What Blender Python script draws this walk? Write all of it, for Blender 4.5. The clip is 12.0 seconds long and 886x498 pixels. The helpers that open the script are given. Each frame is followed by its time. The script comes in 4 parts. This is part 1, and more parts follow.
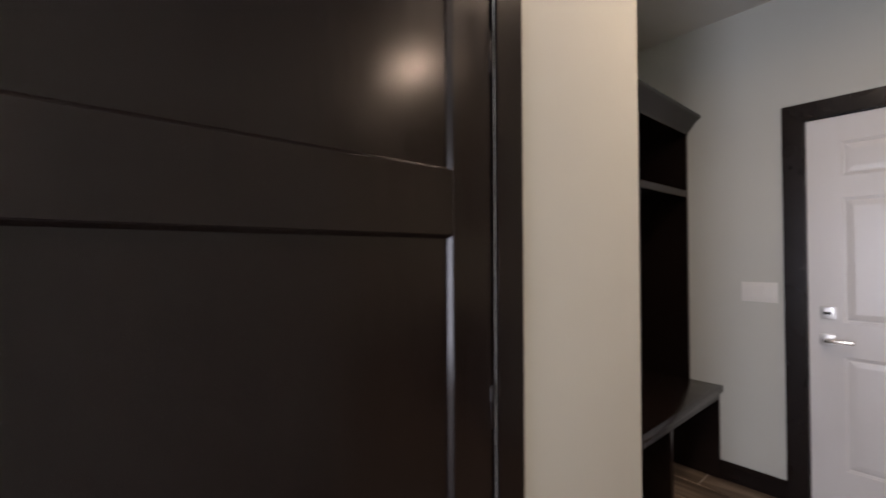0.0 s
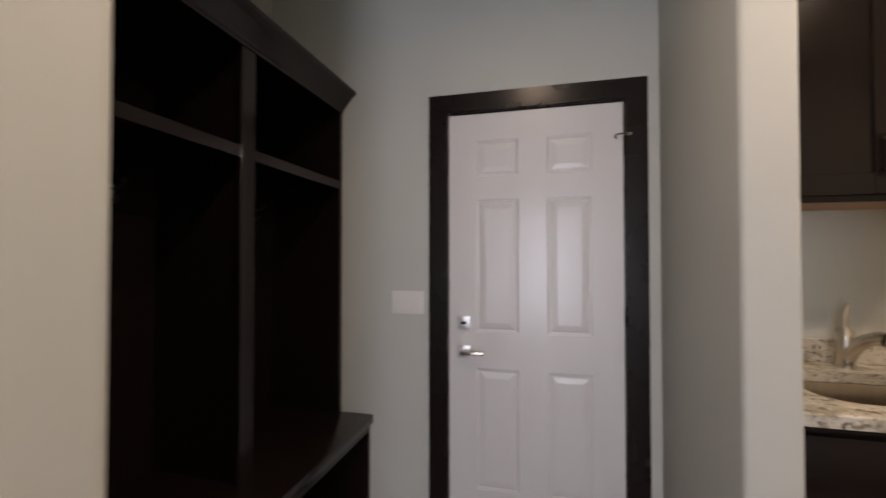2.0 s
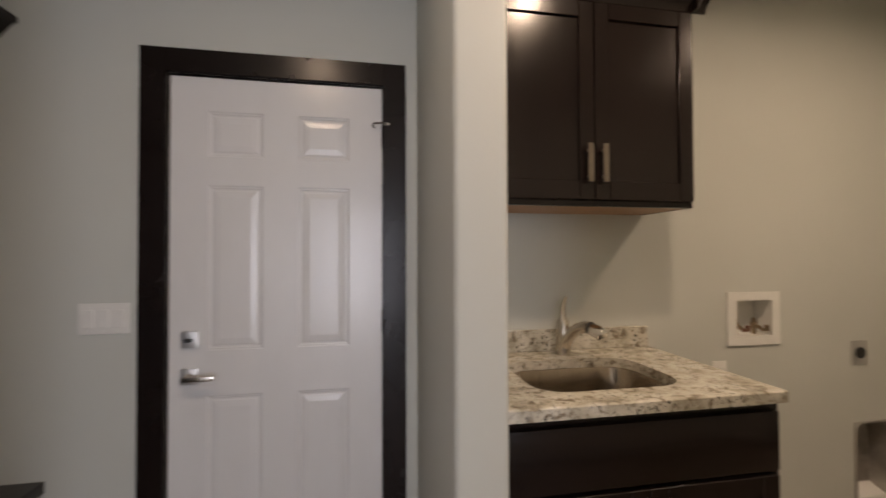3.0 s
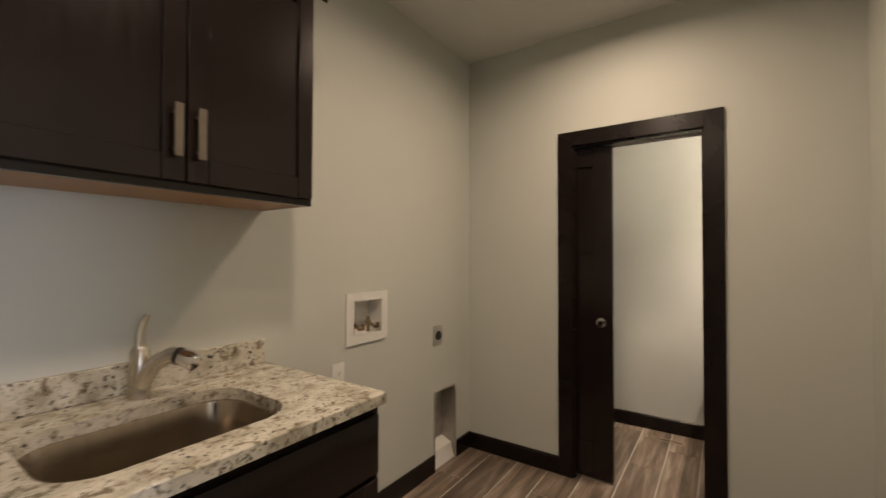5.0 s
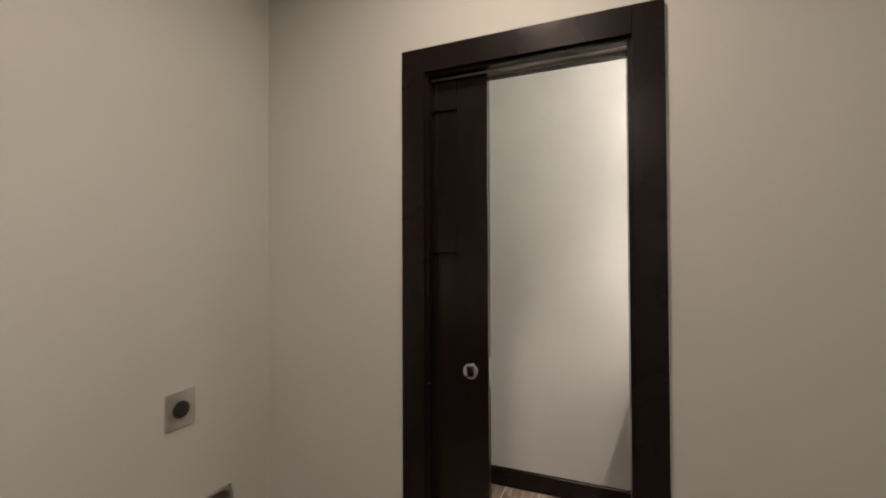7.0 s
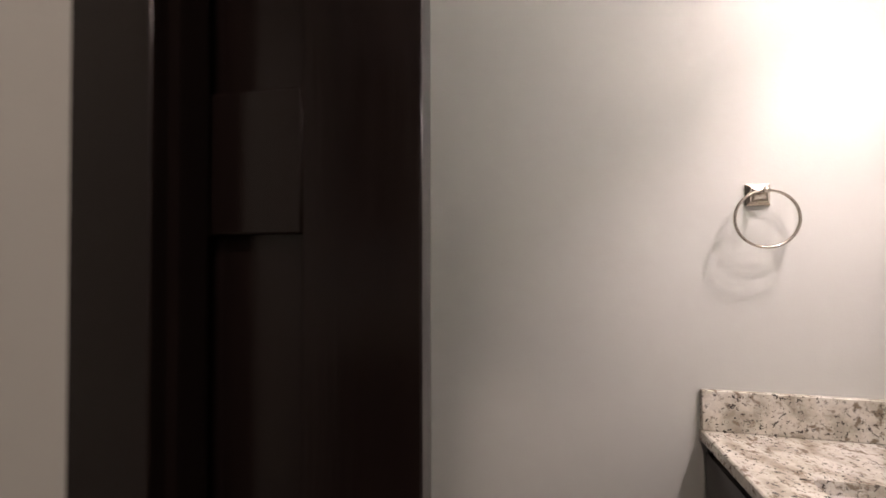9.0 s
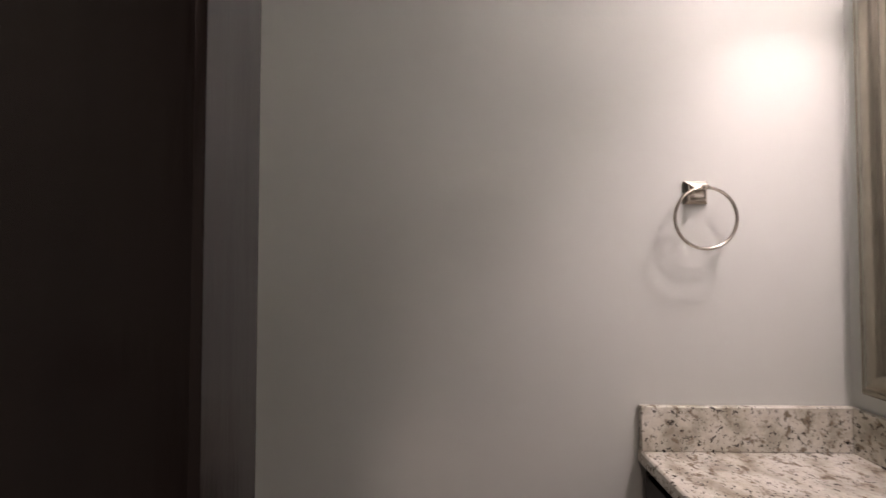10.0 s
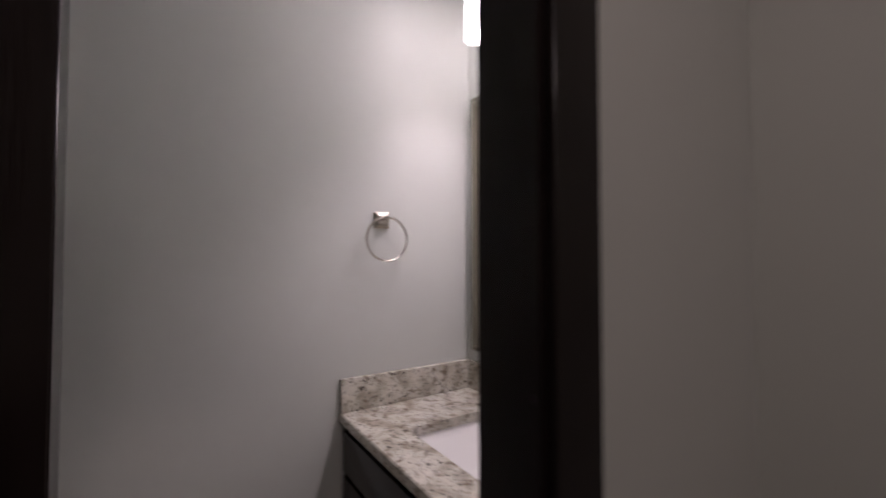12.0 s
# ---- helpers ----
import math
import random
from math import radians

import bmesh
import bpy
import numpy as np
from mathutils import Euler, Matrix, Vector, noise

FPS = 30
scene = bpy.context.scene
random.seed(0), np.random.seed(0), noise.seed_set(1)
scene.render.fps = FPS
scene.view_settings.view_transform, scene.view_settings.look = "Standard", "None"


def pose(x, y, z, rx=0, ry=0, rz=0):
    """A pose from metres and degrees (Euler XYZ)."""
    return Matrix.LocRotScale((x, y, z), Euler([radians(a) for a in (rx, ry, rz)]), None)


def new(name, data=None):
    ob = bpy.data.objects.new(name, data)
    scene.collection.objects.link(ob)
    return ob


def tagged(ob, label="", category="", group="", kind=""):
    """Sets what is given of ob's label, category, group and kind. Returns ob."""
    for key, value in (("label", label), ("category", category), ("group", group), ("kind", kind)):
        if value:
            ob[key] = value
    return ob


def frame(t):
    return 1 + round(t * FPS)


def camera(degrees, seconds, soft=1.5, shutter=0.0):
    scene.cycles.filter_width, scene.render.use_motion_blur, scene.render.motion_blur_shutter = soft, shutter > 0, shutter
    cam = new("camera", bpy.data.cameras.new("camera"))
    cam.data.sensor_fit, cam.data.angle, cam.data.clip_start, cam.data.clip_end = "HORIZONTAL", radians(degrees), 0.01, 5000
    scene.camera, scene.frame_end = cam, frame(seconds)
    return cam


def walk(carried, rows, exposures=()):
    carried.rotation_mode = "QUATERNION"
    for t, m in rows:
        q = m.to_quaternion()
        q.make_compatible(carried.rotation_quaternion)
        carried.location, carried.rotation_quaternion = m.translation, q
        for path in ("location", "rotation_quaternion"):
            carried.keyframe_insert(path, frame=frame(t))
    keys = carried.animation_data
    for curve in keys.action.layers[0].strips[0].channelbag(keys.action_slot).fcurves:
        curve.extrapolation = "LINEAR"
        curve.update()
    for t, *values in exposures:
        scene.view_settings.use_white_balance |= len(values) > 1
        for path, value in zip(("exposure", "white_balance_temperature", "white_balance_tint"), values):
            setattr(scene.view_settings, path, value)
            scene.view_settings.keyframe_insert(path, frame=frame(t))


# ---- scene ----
PATH = [
    (0.0, 0.252, 0.082, 1.332, 90.87, 0.22, 50.03),
    (0.5, 0.158, 0.349, 1.333, 90.62, -0.20, 40.07),
    (1.0, 0.116, 0.599, 1.335, 90.95, -0.04, 32.93),
    (1.5, 0.173, 0.817, 1.341, 90.98, 0.16, 24.41),
    (2.0, 0.276, 1.001, 1.345, 91.03, 0.03, 14.06),
    (2.5, 0.398, 1.157, 1.343, 91.12, 0.18, 1.78),
    (3.0, 0.554, 1.248, 1.343, 90.94, 0.18, -10.19),
    (3.5, 0.642, 1.334, 1.348, 90.99, -0.02, -22.38),
    (5.3, 0.945, 1.447, 1.348, 90.83, 0.01, -59.12),
    (5.5, 1.038, 1.456, 1.351, 90.69, 0.14, -60.37),
    (6.0, 1.364, 1.513, 1.359, 90.85, 0.19, -62.84),
    (6.5, 1.688, 1.564, 1.361, 90.71, 0.15, -65.62),
    (6.7, 1.823, 1.568, 1.364, 90.78, 0.21, -66.68),
    (8.5, 2.907, 1.857, 1.359, 91.24, -0.08, -74.79),
    (9.0, 3.096, 1.891, 1.353, 90.95, 0.16, -77.54),
    (9.5, 3.258, 1.893, 1.352, 91.01, -0.12, -82.24),
    (10.0, 3.334, 1.921, 1.345, 91.50, -0.09, -89.04),
    (10.5, 3.384, 1.950, 1.350, 91.16, 0.08, -97.64),
    (11.0, 3.385, 1.938, 1.348, 91.00, 0.34, -105.18),
    (11.5, 3.309, 1.929, 1.362, 91.09, 0.39, -112.35),
    (12.0, 3.033, 1.913, 1.376, 91.58, 0.05, -123.12),
]
EXPOSURES = [(0.0, 0.15, 6800, 20), (2.5, 0.0, 6900, 19), (3.7, -0.05, 7350, 17), (5.3, 0.05, 6650, 15), (6.7, 0.05, 6150, 17), (8.3, -0.12, 6000, 24), (9.5, -0.66, 5950, 26), (11.0, -0.95, 5850, 29), (11.5, -1.05, 5850, 30), (12.0, -1.4, 5550, 29)]
cam = camera(94.0, 12.0, soft=1.5, shutter=0.4)
walk(cam, [(r[0], pose(*r[1:])) for r in PATH], EXPOSURES)

# ---- world and light ----
world = bpy.data.worlds.new("world")
scene.world = world
world.use_nodes = True
wn = world.node_tree
sky = wn.nodes.new("ShaderNodeTexSky")
sky.sky_type, sky.sun_disc = "NISHITA", False
sky.sun_elevation, sky.sun_rotation = radians(40), radians(60)
wn.nodes["Background"].inputs[1].default_value = 0.12
wn.links.new(sky.outputs[0], wn.nodes["Background"].inputs[0])


def lamp(name, kind, at, energy, color, size=0.1, rot=(0, 0, 0), size_y=None, spread=180):
    d = bpy.data.lights.new(name, kind)
    d.energy, d.color = energy, color
    if kind == "AREA":
        d.shape, d.size = ("RECTANGLE", size) if size_y else ("DISK", size)
        if size_y:
            d.size_y = size_y
        d.spread = radians(spread)
    else:
        d.shadow_soft_size = size
    o = new(name, d)
    o.matrix_world = pose(*at, *rot)
    return o


H = 2.74           # ceiling
WARM = (1.0, 0.79, 0.585)
# the fourth is an unseen fill, added to brighten the hall and closet door
CANS = [(0.2, 1.5), (1.40, 1.87), (2.70, 1.87), (0.27, -0.75)]
CAN_W = [9, 12, 13.5, 5.5]
for (cx, cy), w in zip(CANS, CAN_W):
    lamp("can_light_source", "AREA", (cx, cy, H - 0.012), w, WARM, 0.13, spread=165)
# daylight through the hall's glazed door
lamp("window_daylight", "AREA", (0.27, -2.56, 1.15), 55, (0.79, 0.86, 1.0), 1.0, (90, 0, 0), 1.9)
SCONCE_X, SCONCE_Y = (4.175, 3.965, 3.755), 1.015
for sx in SCONCE_X:
    lamp("sconce_bulb", "POINT", (sx, SCONCE_Y, 2.215), 31.0, (1.0, 0.838, 0.70), 0.014)


# ---- materials ----
def mat(name, color, rough=0.5, metal=0.0, bump=0.0, bscale=200.0, vary=0.0, vscale=3.0, stretch=(1, 1, 1), color2=None,
        emit=None, strength=0.0, rvary=0.0, coat=0.0, spec=0.5):
    m = bpy.data.materials.new(name)
    m.use_nodes = True
    nt = m.node_tree
    b = nt.nodes["Principled BSDF"]
    b.inputs["Base Color"].default_value = (*color, 1)
    b.inputs["Roughness"].default_value, b.inputs["Metallic"].default_value = rough, metal
    b.inputs["Coat Weight"].default_value, b.inputs["Specular IOR Level"].default_value = coat, spec
    if emit:
        b.inputs["Emission Color"].default_value = (*emit, 1)
        b.inputs["Emission Strength"].default_value = strength
    tc = nt.nodes.new("ShaderNodeTexCoord")
    mp = nt.nodes.new("ShaderNodeMapping")
    mp.inputs["Scale"].default_value = stretch
    nt.links.new(tc.outputs["Object"], mp.inputs[0])

    def noisetex(scale, detail=4.0):
        n = nt.nodes.new("ShaderNodeTexNoise")
        n.inputs["Scale"].default_value, n.inputs["Detail"].default_value = scale, detail
        nt.links.new(mp.outputs[0], n.inputs["Vector"])
        return n
    if vary or color2:
        n = noisetex(vscale, 6)
        r = nt.nodes.new("ShaderNodeValToRGB")
        c2 = color2 or tuple(c * (1 - vary) for c in color)
        r.color_ramp.elements[0].position, r.color_ramp.elements[1].position = 0.3, 0.7
        r.color_ramp.elements[0].color, r.color_ramp.elements[1].color = (*color, 1), (*c2, 1)
        nt.links.new(n.outputs[0], r.inputs[0])
        nt.links.new(r.outputs[0], b.inputs["Base Color"])
    if rvary:
        n = noisetex(vscale * 2.3, 3)
        mr = nt.nodes.new("ShaderNodeMapRange")
        mr.inputs[3].default_value, mr.inputs[4].default_value = max(rough - rvary, 0.02), rough + rvary
        nt.links.new(n.outputs[0], mr.inputs[0])
        nt.links.new(mr.outputs[0], b.inputs["Roughness"])
    if bump:
        n = noisetex(bscale, 3)
        bp = nt.nodes.new("ShaderNodeBump")
        bp.inputs["Strength"].default_value, bp.inputs["Distance"].default_value = bump, 0.002
        nt.links.new(n.outputs[0], bp.inputs["Height"])
        nt.links.new(bp.outputs[0], b.inputs["Normal"])
    return m


WALL = mat("wall_paint", (0.547, 0.565, 0.527), 0.62, bump=0.12, bscale=140, vary=0.05, vscale=1.6)
CEIL = mat("ceiling_paint", (0.66, 0.66, 0.63), 0.85, bump=0.5, bscale=90, vary=0.05, vscale=2)
DARK = mat("espresso_wood", (0.0085, 0.0055, 0.0052), 0.21, bump=0.10, bscale=9, stretch=(14, 14, 1), color2=(0.013, 0.0085, 0.0075),
           vscale=2.2, rvary=0.09, spec=0.37)
DARKH = mat("espresso_wood_flat", (0.0085, 0.0055, 0.0052), 0.21, bump=0.10, bscale=9, stretch=(1, 1, 14), color2=(0.013, 0.0085, 0.0075),
            vscale=2.2, rvary=0.09, spec=0.37)
TRIM = mat("espresso_trim", (0.0085, 0.0056, 0.0052), 0.25, bump=0.1, bscale=12, color2=(0.012, 0.008, 0.007), vscale=5, rvary=0.05, spec=0.28)
RAWWOOD = mat("cabinet_underside", (0.42, 0.25, 0.14), 0.5, bump=0.1, bscale=8, stretch=(1, 14, 14), color2=(0.34, 0.19, 0.10), vscale=3)
WHITE = mat("door_paint", (0.70, 0.70, 0.70), 0.24, bump=0.06, bscale=60, vary=0.03, vscale=4, stretch=(3, 3, 1))
PLASTIC = mat("white_plastic", (0.74, 0.74, 0.71), 0.35, vary=0.03, vscale=20)
STEEL = mat("brushed_steel", (0.46, 0.39, 0.32), 0.20, 1.0, bump=0.12, bscale=9, stretch=(12, 12, 0.4), vary=0.25, vscale=3)
NICKEL = mat("brushed_nickel", (0.62, 0.57, 0.50), 0.24, 1.0, bump=0.04, bscale=160, vary=0.1, vscale=30)
GOLD = mat("champagne_nickel", (0.64, 0.59, 0.47), 0.27, 1.0, bump=0.04, bscale=160, vary=0.1, vscale=30)
PULL = mat("dull_nickel", (0.27, 0.235, 0.20), 0.34, 1.0, bump=0.04, bscale=160, vary=0.12, vscale=30)
REGISTER = mat("tan_enamel", (0.40, 0.33, 0.24), 0.4, 0.2, vary=0.15, vscale=20)
SATIN = mat("satin_nickel", (0.66, 0.65, 0.63), 0.38, 0.85, bump=0.04, bscale=160, vary=0.1, vscale=30)
CHROME = mat("chrome", (0.80, 0.80, 0.80), 0.08, 1.0, vary=0.05, vscale=30)
BRASS = mat("brass_valve", (0.44, 0.35, 0.25), 0.3, 1.0, vary=0.2, vscale=40)
BRONZE = mat("dull_bronze", (0.10, 0.085, 0.07), 0.4, 1.0, vary=0.2, vscale=40)
GALV = mat("galvanised_sheet", (0.50, 0.48, 0.45), 0.45, 0.7, bump=0.1, bscale=40, vary=0.25, vscale=18)
BLACK = mat("black_plastic", (0.012, 0.012, 0.012), 0.5, vary=0.2, vscale=40)
PORCELAIN = mat("porcelain", (0.80, 0.79, 0.77), 0.09, vary=0.02, vscale=6, coat=0.3)
RED = mat("dull_handle", (0.20, 0.11, 0.07), 0.45, vary=0.2, vscale=40)
GROUT = mat("grout", (0.60, 0.57, 0.52), 0.9, bump=0.4, bscale=300, vary=0.15, vscale=12)
MFRAME = mat("champagne_frame", (0.30, 0.275, 0.215), 0.24, 0.8, bump=0.12, bscale=40, vary=0.22, vscale=14)
MIRROR = mat("mirror_silver", (0.90, 0.91, 0.91), 0.015, 1.0)
LENS = mat("lamp_lens", (0.9, 0.88, 0.82), 0.5, emit=(1.0, 0.86, 0.66), strength=9.0)
SHADE = mat("sconce_glass", (0.9, 0.88, 0.84), 0.4, emit=(1.0, 0.88, 0.75), strength=15.0)
SHADE.node_tree.nodes["Principled BSDF"].inputs["Alpha"].default_value = 0.7
BACKDROP = mat("daylight_backdrop", (0.4, 0.5, 0.6), 0.9, emit=(0.75, 0.86, 1.0), strength=2.0)
GLASS = bpy.data.materials.new("glass")
GLASS.use_nodes = True
GLASS.node_tree.nodes["Principled BSDF"].inputs["Transmission Weight"].default_value = 1
GLASS.node_tree.nodes["Principled BSDF"].inputs["Roughness"].default_value = 0.0


def granite():
    m = bpy.data.materials.new("granite")
    m.use_nodes = True
    nt = m.node_tree
    b = nt.nodes["Principled BSDF"]
    tc = nt.nodes.new("ShaderNodeTexCoord")

    def tex(kind, scale, **kw):
        n = nt.nodes.new(kind)
        n.inputs["Scale"].default_value = scale
        for k, v in kw.items():
            n.inputs[k].default_value = v
        nt.links.new(tc.outputs["Object"], n.inputs["Vector"])
        return n

    def ramp(src, stops):
        r = nt.nodes.new("ShaderNodeValToRGB")
        e = r.color_ramp.elements
        while len(e) < len(stops):
            e.new(0.5)
        for el, (p, c) in zip(e, stops):
            el.position, el.color = p, (*c, 1)
        nt.links.new(src, r.inputs[0])
        return r

    def mix(fac, a, c):
        x = nt.nodes.new("ShaderNodeMix")
        x.data_type = "RGBA"
        nt.links.new(fac, x.inputs[0])
        nt.links.new(a, x.inputs[6])
        if isinstance(c, tuple):
            x.inputs[7].default_value = (*c, 1)
        else:
            nt.links.new(c, x.inputs[7])
        return x.outputs[2]
    base = ramp(tex("ShaderNodeTexNoise", 14, Detail=6.0).outputs[0], [(0.32, (0.35, 0.32, 0.25)), (0.48, (0.58, 0.55, 0.465)), (0.66, (0.69, 0.67, 0.60))])
    brown = ramp(tex("ShaderNodeTexNoise", 36, Detail=5.0, Roughness=0.62).outputs[0], [(0.55, (0, 0, 0)), (0.64, (1, 1, 1))])
    dark = ramp(tex("ShaderNodeTexNoise", 88, Detail=4.0, Roughness=0.6, Distortion=0.6).outputs[0], [(0.575, (0, 0, 0)), (0.625, (1, 1, 1))])
    cell = tex("ShaderNodeTexVoronoi", 130)
    grains = ramp(cell.outputs["Color"], [(0.0, (0.82, 0.82, 0.82)), (1.0, (1.0, 1.0, 1.0))])
    patch = ramp(tex("ShaderNodeTexNoise", 7.5, Detail=3.0).outputs[0], [(0.56, (0, 0, 0)), (0.68, (0.75, 0.75, 0.75))])
    cluster = ramp(tex("ShaderNodeTexNoise", 11, Detail=2.0).outputs[0], [(0.36, (0.3, 0.3, 0.3)), (0.56, (1, 1, 1))])
    both = nt.nodes.new("ShaderNodeMath")
    both.operation = "MULTIPLY"
    nt.links.new(dark.outputs[0], both.inputs[0])
    nt.links.new(cluster.outputs[0], both.inputs[1])
    c = mix(patch.outputs[0], base.outputs[0], (0.36, 0.335, 0.275))
    c = mix(brown.outputs[0], c, (0.225, 0.185, 0.135))
    c = mix(both.outputs[0], c, (0.030, 0.025, 0.021))
    mu = nt.nodes.new("ShaderNodeMix")
    mu.data_type, mu.blend_type = "RGBA", "MULTIPLY"
    mu.inputs[0].default_value = 1
    nt.links.new(c, mu.inputs[6])
    nt.links.new(grains.outputs[0], mu.inputs[7])
    nt.links.new(mu.outputs[2], b.inputs["Base Color"])
    b.inputs["Roughness"].default_value = 0.13
    return m


GRANITE = granite()


def tile_material():
    m = bpy.data.materials.new("wood_look_tile")
    m.use_nodes = True
    nt = m.node_tree
    b = nt.nodes["Principled BSDF"]
    tc, oi = nt.nodes.new("ShaderNodeTexCoord"), nt.nodes.new("ShaderNodeObjectInfo")
    add = nt.nodes.new("ShaderNodeVectorMath")
    add.operation = "MULTIPLY_ADD"
    sc = nt.nodes.new("ShaderNodeVectorMath")
    sc.operation = "SCALE"
    sc.inputs[0].default_value = (37.0, 11.0, 5.0)
    nt.links.new(oi.outputs["Random"], sc.inputs["Scale"])
    add.inputs[1].default_value = (1.6, 15.0, 1.0)
    nt.links.new(tc.outputs["Object"], add.inputs[0])
    nt.links.new(sc.outputs[0], add.inputs[2])
    n = nt.nodes.new("ShaderNodeTexNoise")
    n.inputs["Scale"].default_value, n.inputs["Detail"].default_value, n.inputs["Distortion"].default_value = 1.6, 8, 0.5
    nt.links.new(add.outputs[0], n.inputs["Vector"])
    r = nt.nodes.new("ShaderNodeValToRGB")
    e = r.color_ramp.elements
    e[0].position, e[0].color = 0.28, (0.060, 0.042, 0.030, 1)
    e[1].position, e[1].color = 0.72, (0.33, 0.275, 0.22, 1)
    x = e.new(0.5)
    x.color = (0.165, 0.125, 0.092, 1)
    nt.links.new(n.outputs[0], r.inputs[0])
    hs = nt.nodes.new("ShaderNodeHueSaturation")
    mr = nt.nodes.new("ShaderNodeMapRange")
    mr.inputs[3].default_value, mr.inputs[4].default_value = 0.75, 1.3
    nt.links.new(oi.outputs["Random"], mr.inputs[0])
    nt.links.new(mr.outputs[0], hs.inputs["Value"])
    nt.links.new(r.outputs[0], hs.inputs["Color"])
    nt.links.new(hs.outputs[0], b.inputs["Base Color"])
    b.inputs["Roughness"].default_value = 0.38
    bp = nt.nodes.new("ShaderNodeBump")
    bp.inputs["Strength"].default_value, bp.inputs["Distance"].default_value = 0.25, 0.001
    nt.links.new(n.outputs[0], bp.inputs["Height"])
    nt.links.new(bp.outputs[0], b.inputs["Normal"])
    return m


TILE = tile_material()


# ---- mesh tools ----
def bm_box(x0, y0, z0, x1, y1, z1, bevel=0.0, seg=2):
    bm = bmesh.new()
    bmesh.ops.create_cube(bm, size=1)
    for v in bm.verts:
        v.co = Vector((x0 if v.co.x < 0 else x1, y0 if v.co.y < 0 else y1, z0 if v.co.z < 0 else z1))
    if bevel:
        bmesh.ops.bevel(bm, geom=bm.edges[:], offset=bevel, segments=seg, profile=0.6, affect="EDGES")
    return bm


def join(*bms):
    out = bms[0]
    for b in bms[1:]:
        me = bpy.data.meshes.new("joined")
        b.to_mesh(me)
        out.from_mesh(me)
        b.free()
        bpy.data.meshes.remove(me)
    return out


def bm_cyl(a, b, r0, r1=None, seg=24, bevel=0.0):
    """A rod from point a to point b."""
    a, b = Vector(a), Vector(b)
    bm = bmesh.new()
    d = b - a
    bmesh.ops.create_cone(bm, cap_ends=True, segments=seg, radius1=r0, radius2=r0 if r1 is None else r1, depth=d.length)
    if bevel:
        rim = [e for e in bm.edges if any(len(f.verts) > 4 for f in e.link_faces)]
        bmesh.ops.bevel(bm, geom=rim, offset=bevel, segments=2, profile=0.5, affect="EDGES")
    m = Matrix.Translation((a + b) / 2) @ d.to_track_quat("Z", "Y").to_matrix().to_4x4()
    bmesh.ops.transform(bm, matrix=m, verts=bm.verts[:])
    return bm


def bm_tube(points, radii, seg=16, flat=1.0, side=None):
    """A tube along points, with a radius for each of them."""
    bm = bmesh.new()
    rings = []
    pts = [Vector(p) for p in points]
    side = Vector(side) if side else None
    for i, p in enumerate(pts):
        d = (pts[min(i + 1, len(pts) - 1)] - pts[max(i - 1, 0)]).normalized()
        if side is None:
            side = d.orthogonal().normalized()
        side = (side - d * side.dot(d)).normalized()
        up = d.cross(side)
        rings.append([bm.verts.new(p + (side * math.cos(k * math.tau / seg) + up * math.sin(k * math.tau / seg) * flat) * radii[i]) for k in range(seg)])
    for r0, r1 in zip(rings, rings[1:]):
        for k in range(seg):
            bm.faces.new((r0[k], r0[(k + 1) % seg], r1[(k + 1) % seg], r1[k]))
    bm.faces.new(rings[0][::-1])
    bm.faces.new(rings[-1])
    bmesh.ops.recalc_face_normals(bm, faces=bm.faces[:])
    return bm


def bm_prism(profile, a, b, axis):
    """A closed 2D profile drawn out along an axis from a to b. axis 'x': profile is (y, z); 'y': (x, z); 'z': (x, y)."""
    bm = bmesh.new()

    def at(p, t):
        return {"x": (t, p[0], p[1]), "y": (p[0], t, p[1]), "z": (p[0], p[1], t)}[axis]
    v0, v1 = [bm.verts.new(at(p, a)) for p in profile], [bm.verts.new(at(p, b)) for p in profile]
    n = len(profile)
    for i in range(n):
        bm.faces.new((v0[i], v0[(i + 1) % n], v1[(i + 1) % n], v1[i]))
    bm.faces.new(v0[::-1])
    bm.faces.new(v1)
    bmesh.ops.recalc_face_normals(bm, faces=bm.faces[:])
    return bm


def rounded(x0, y0, x1, y1, r, n=6):
    """The outline of a rounded rectangle, anticlockwise."""
    out = []
    for cx, cy, a0 in ((x1 - r, y1 - r, 0), (x0 + r, y1 - r, 90), (x0 + r, y0 + r, 180), (x1 - r, y0 + r, 270)):
        for i in range(n + 1):
            a = radians(a0 + 90 * i / n)
            out.append((cx + r * math.cos(a), cy + r * math.sin(a)))
    return out


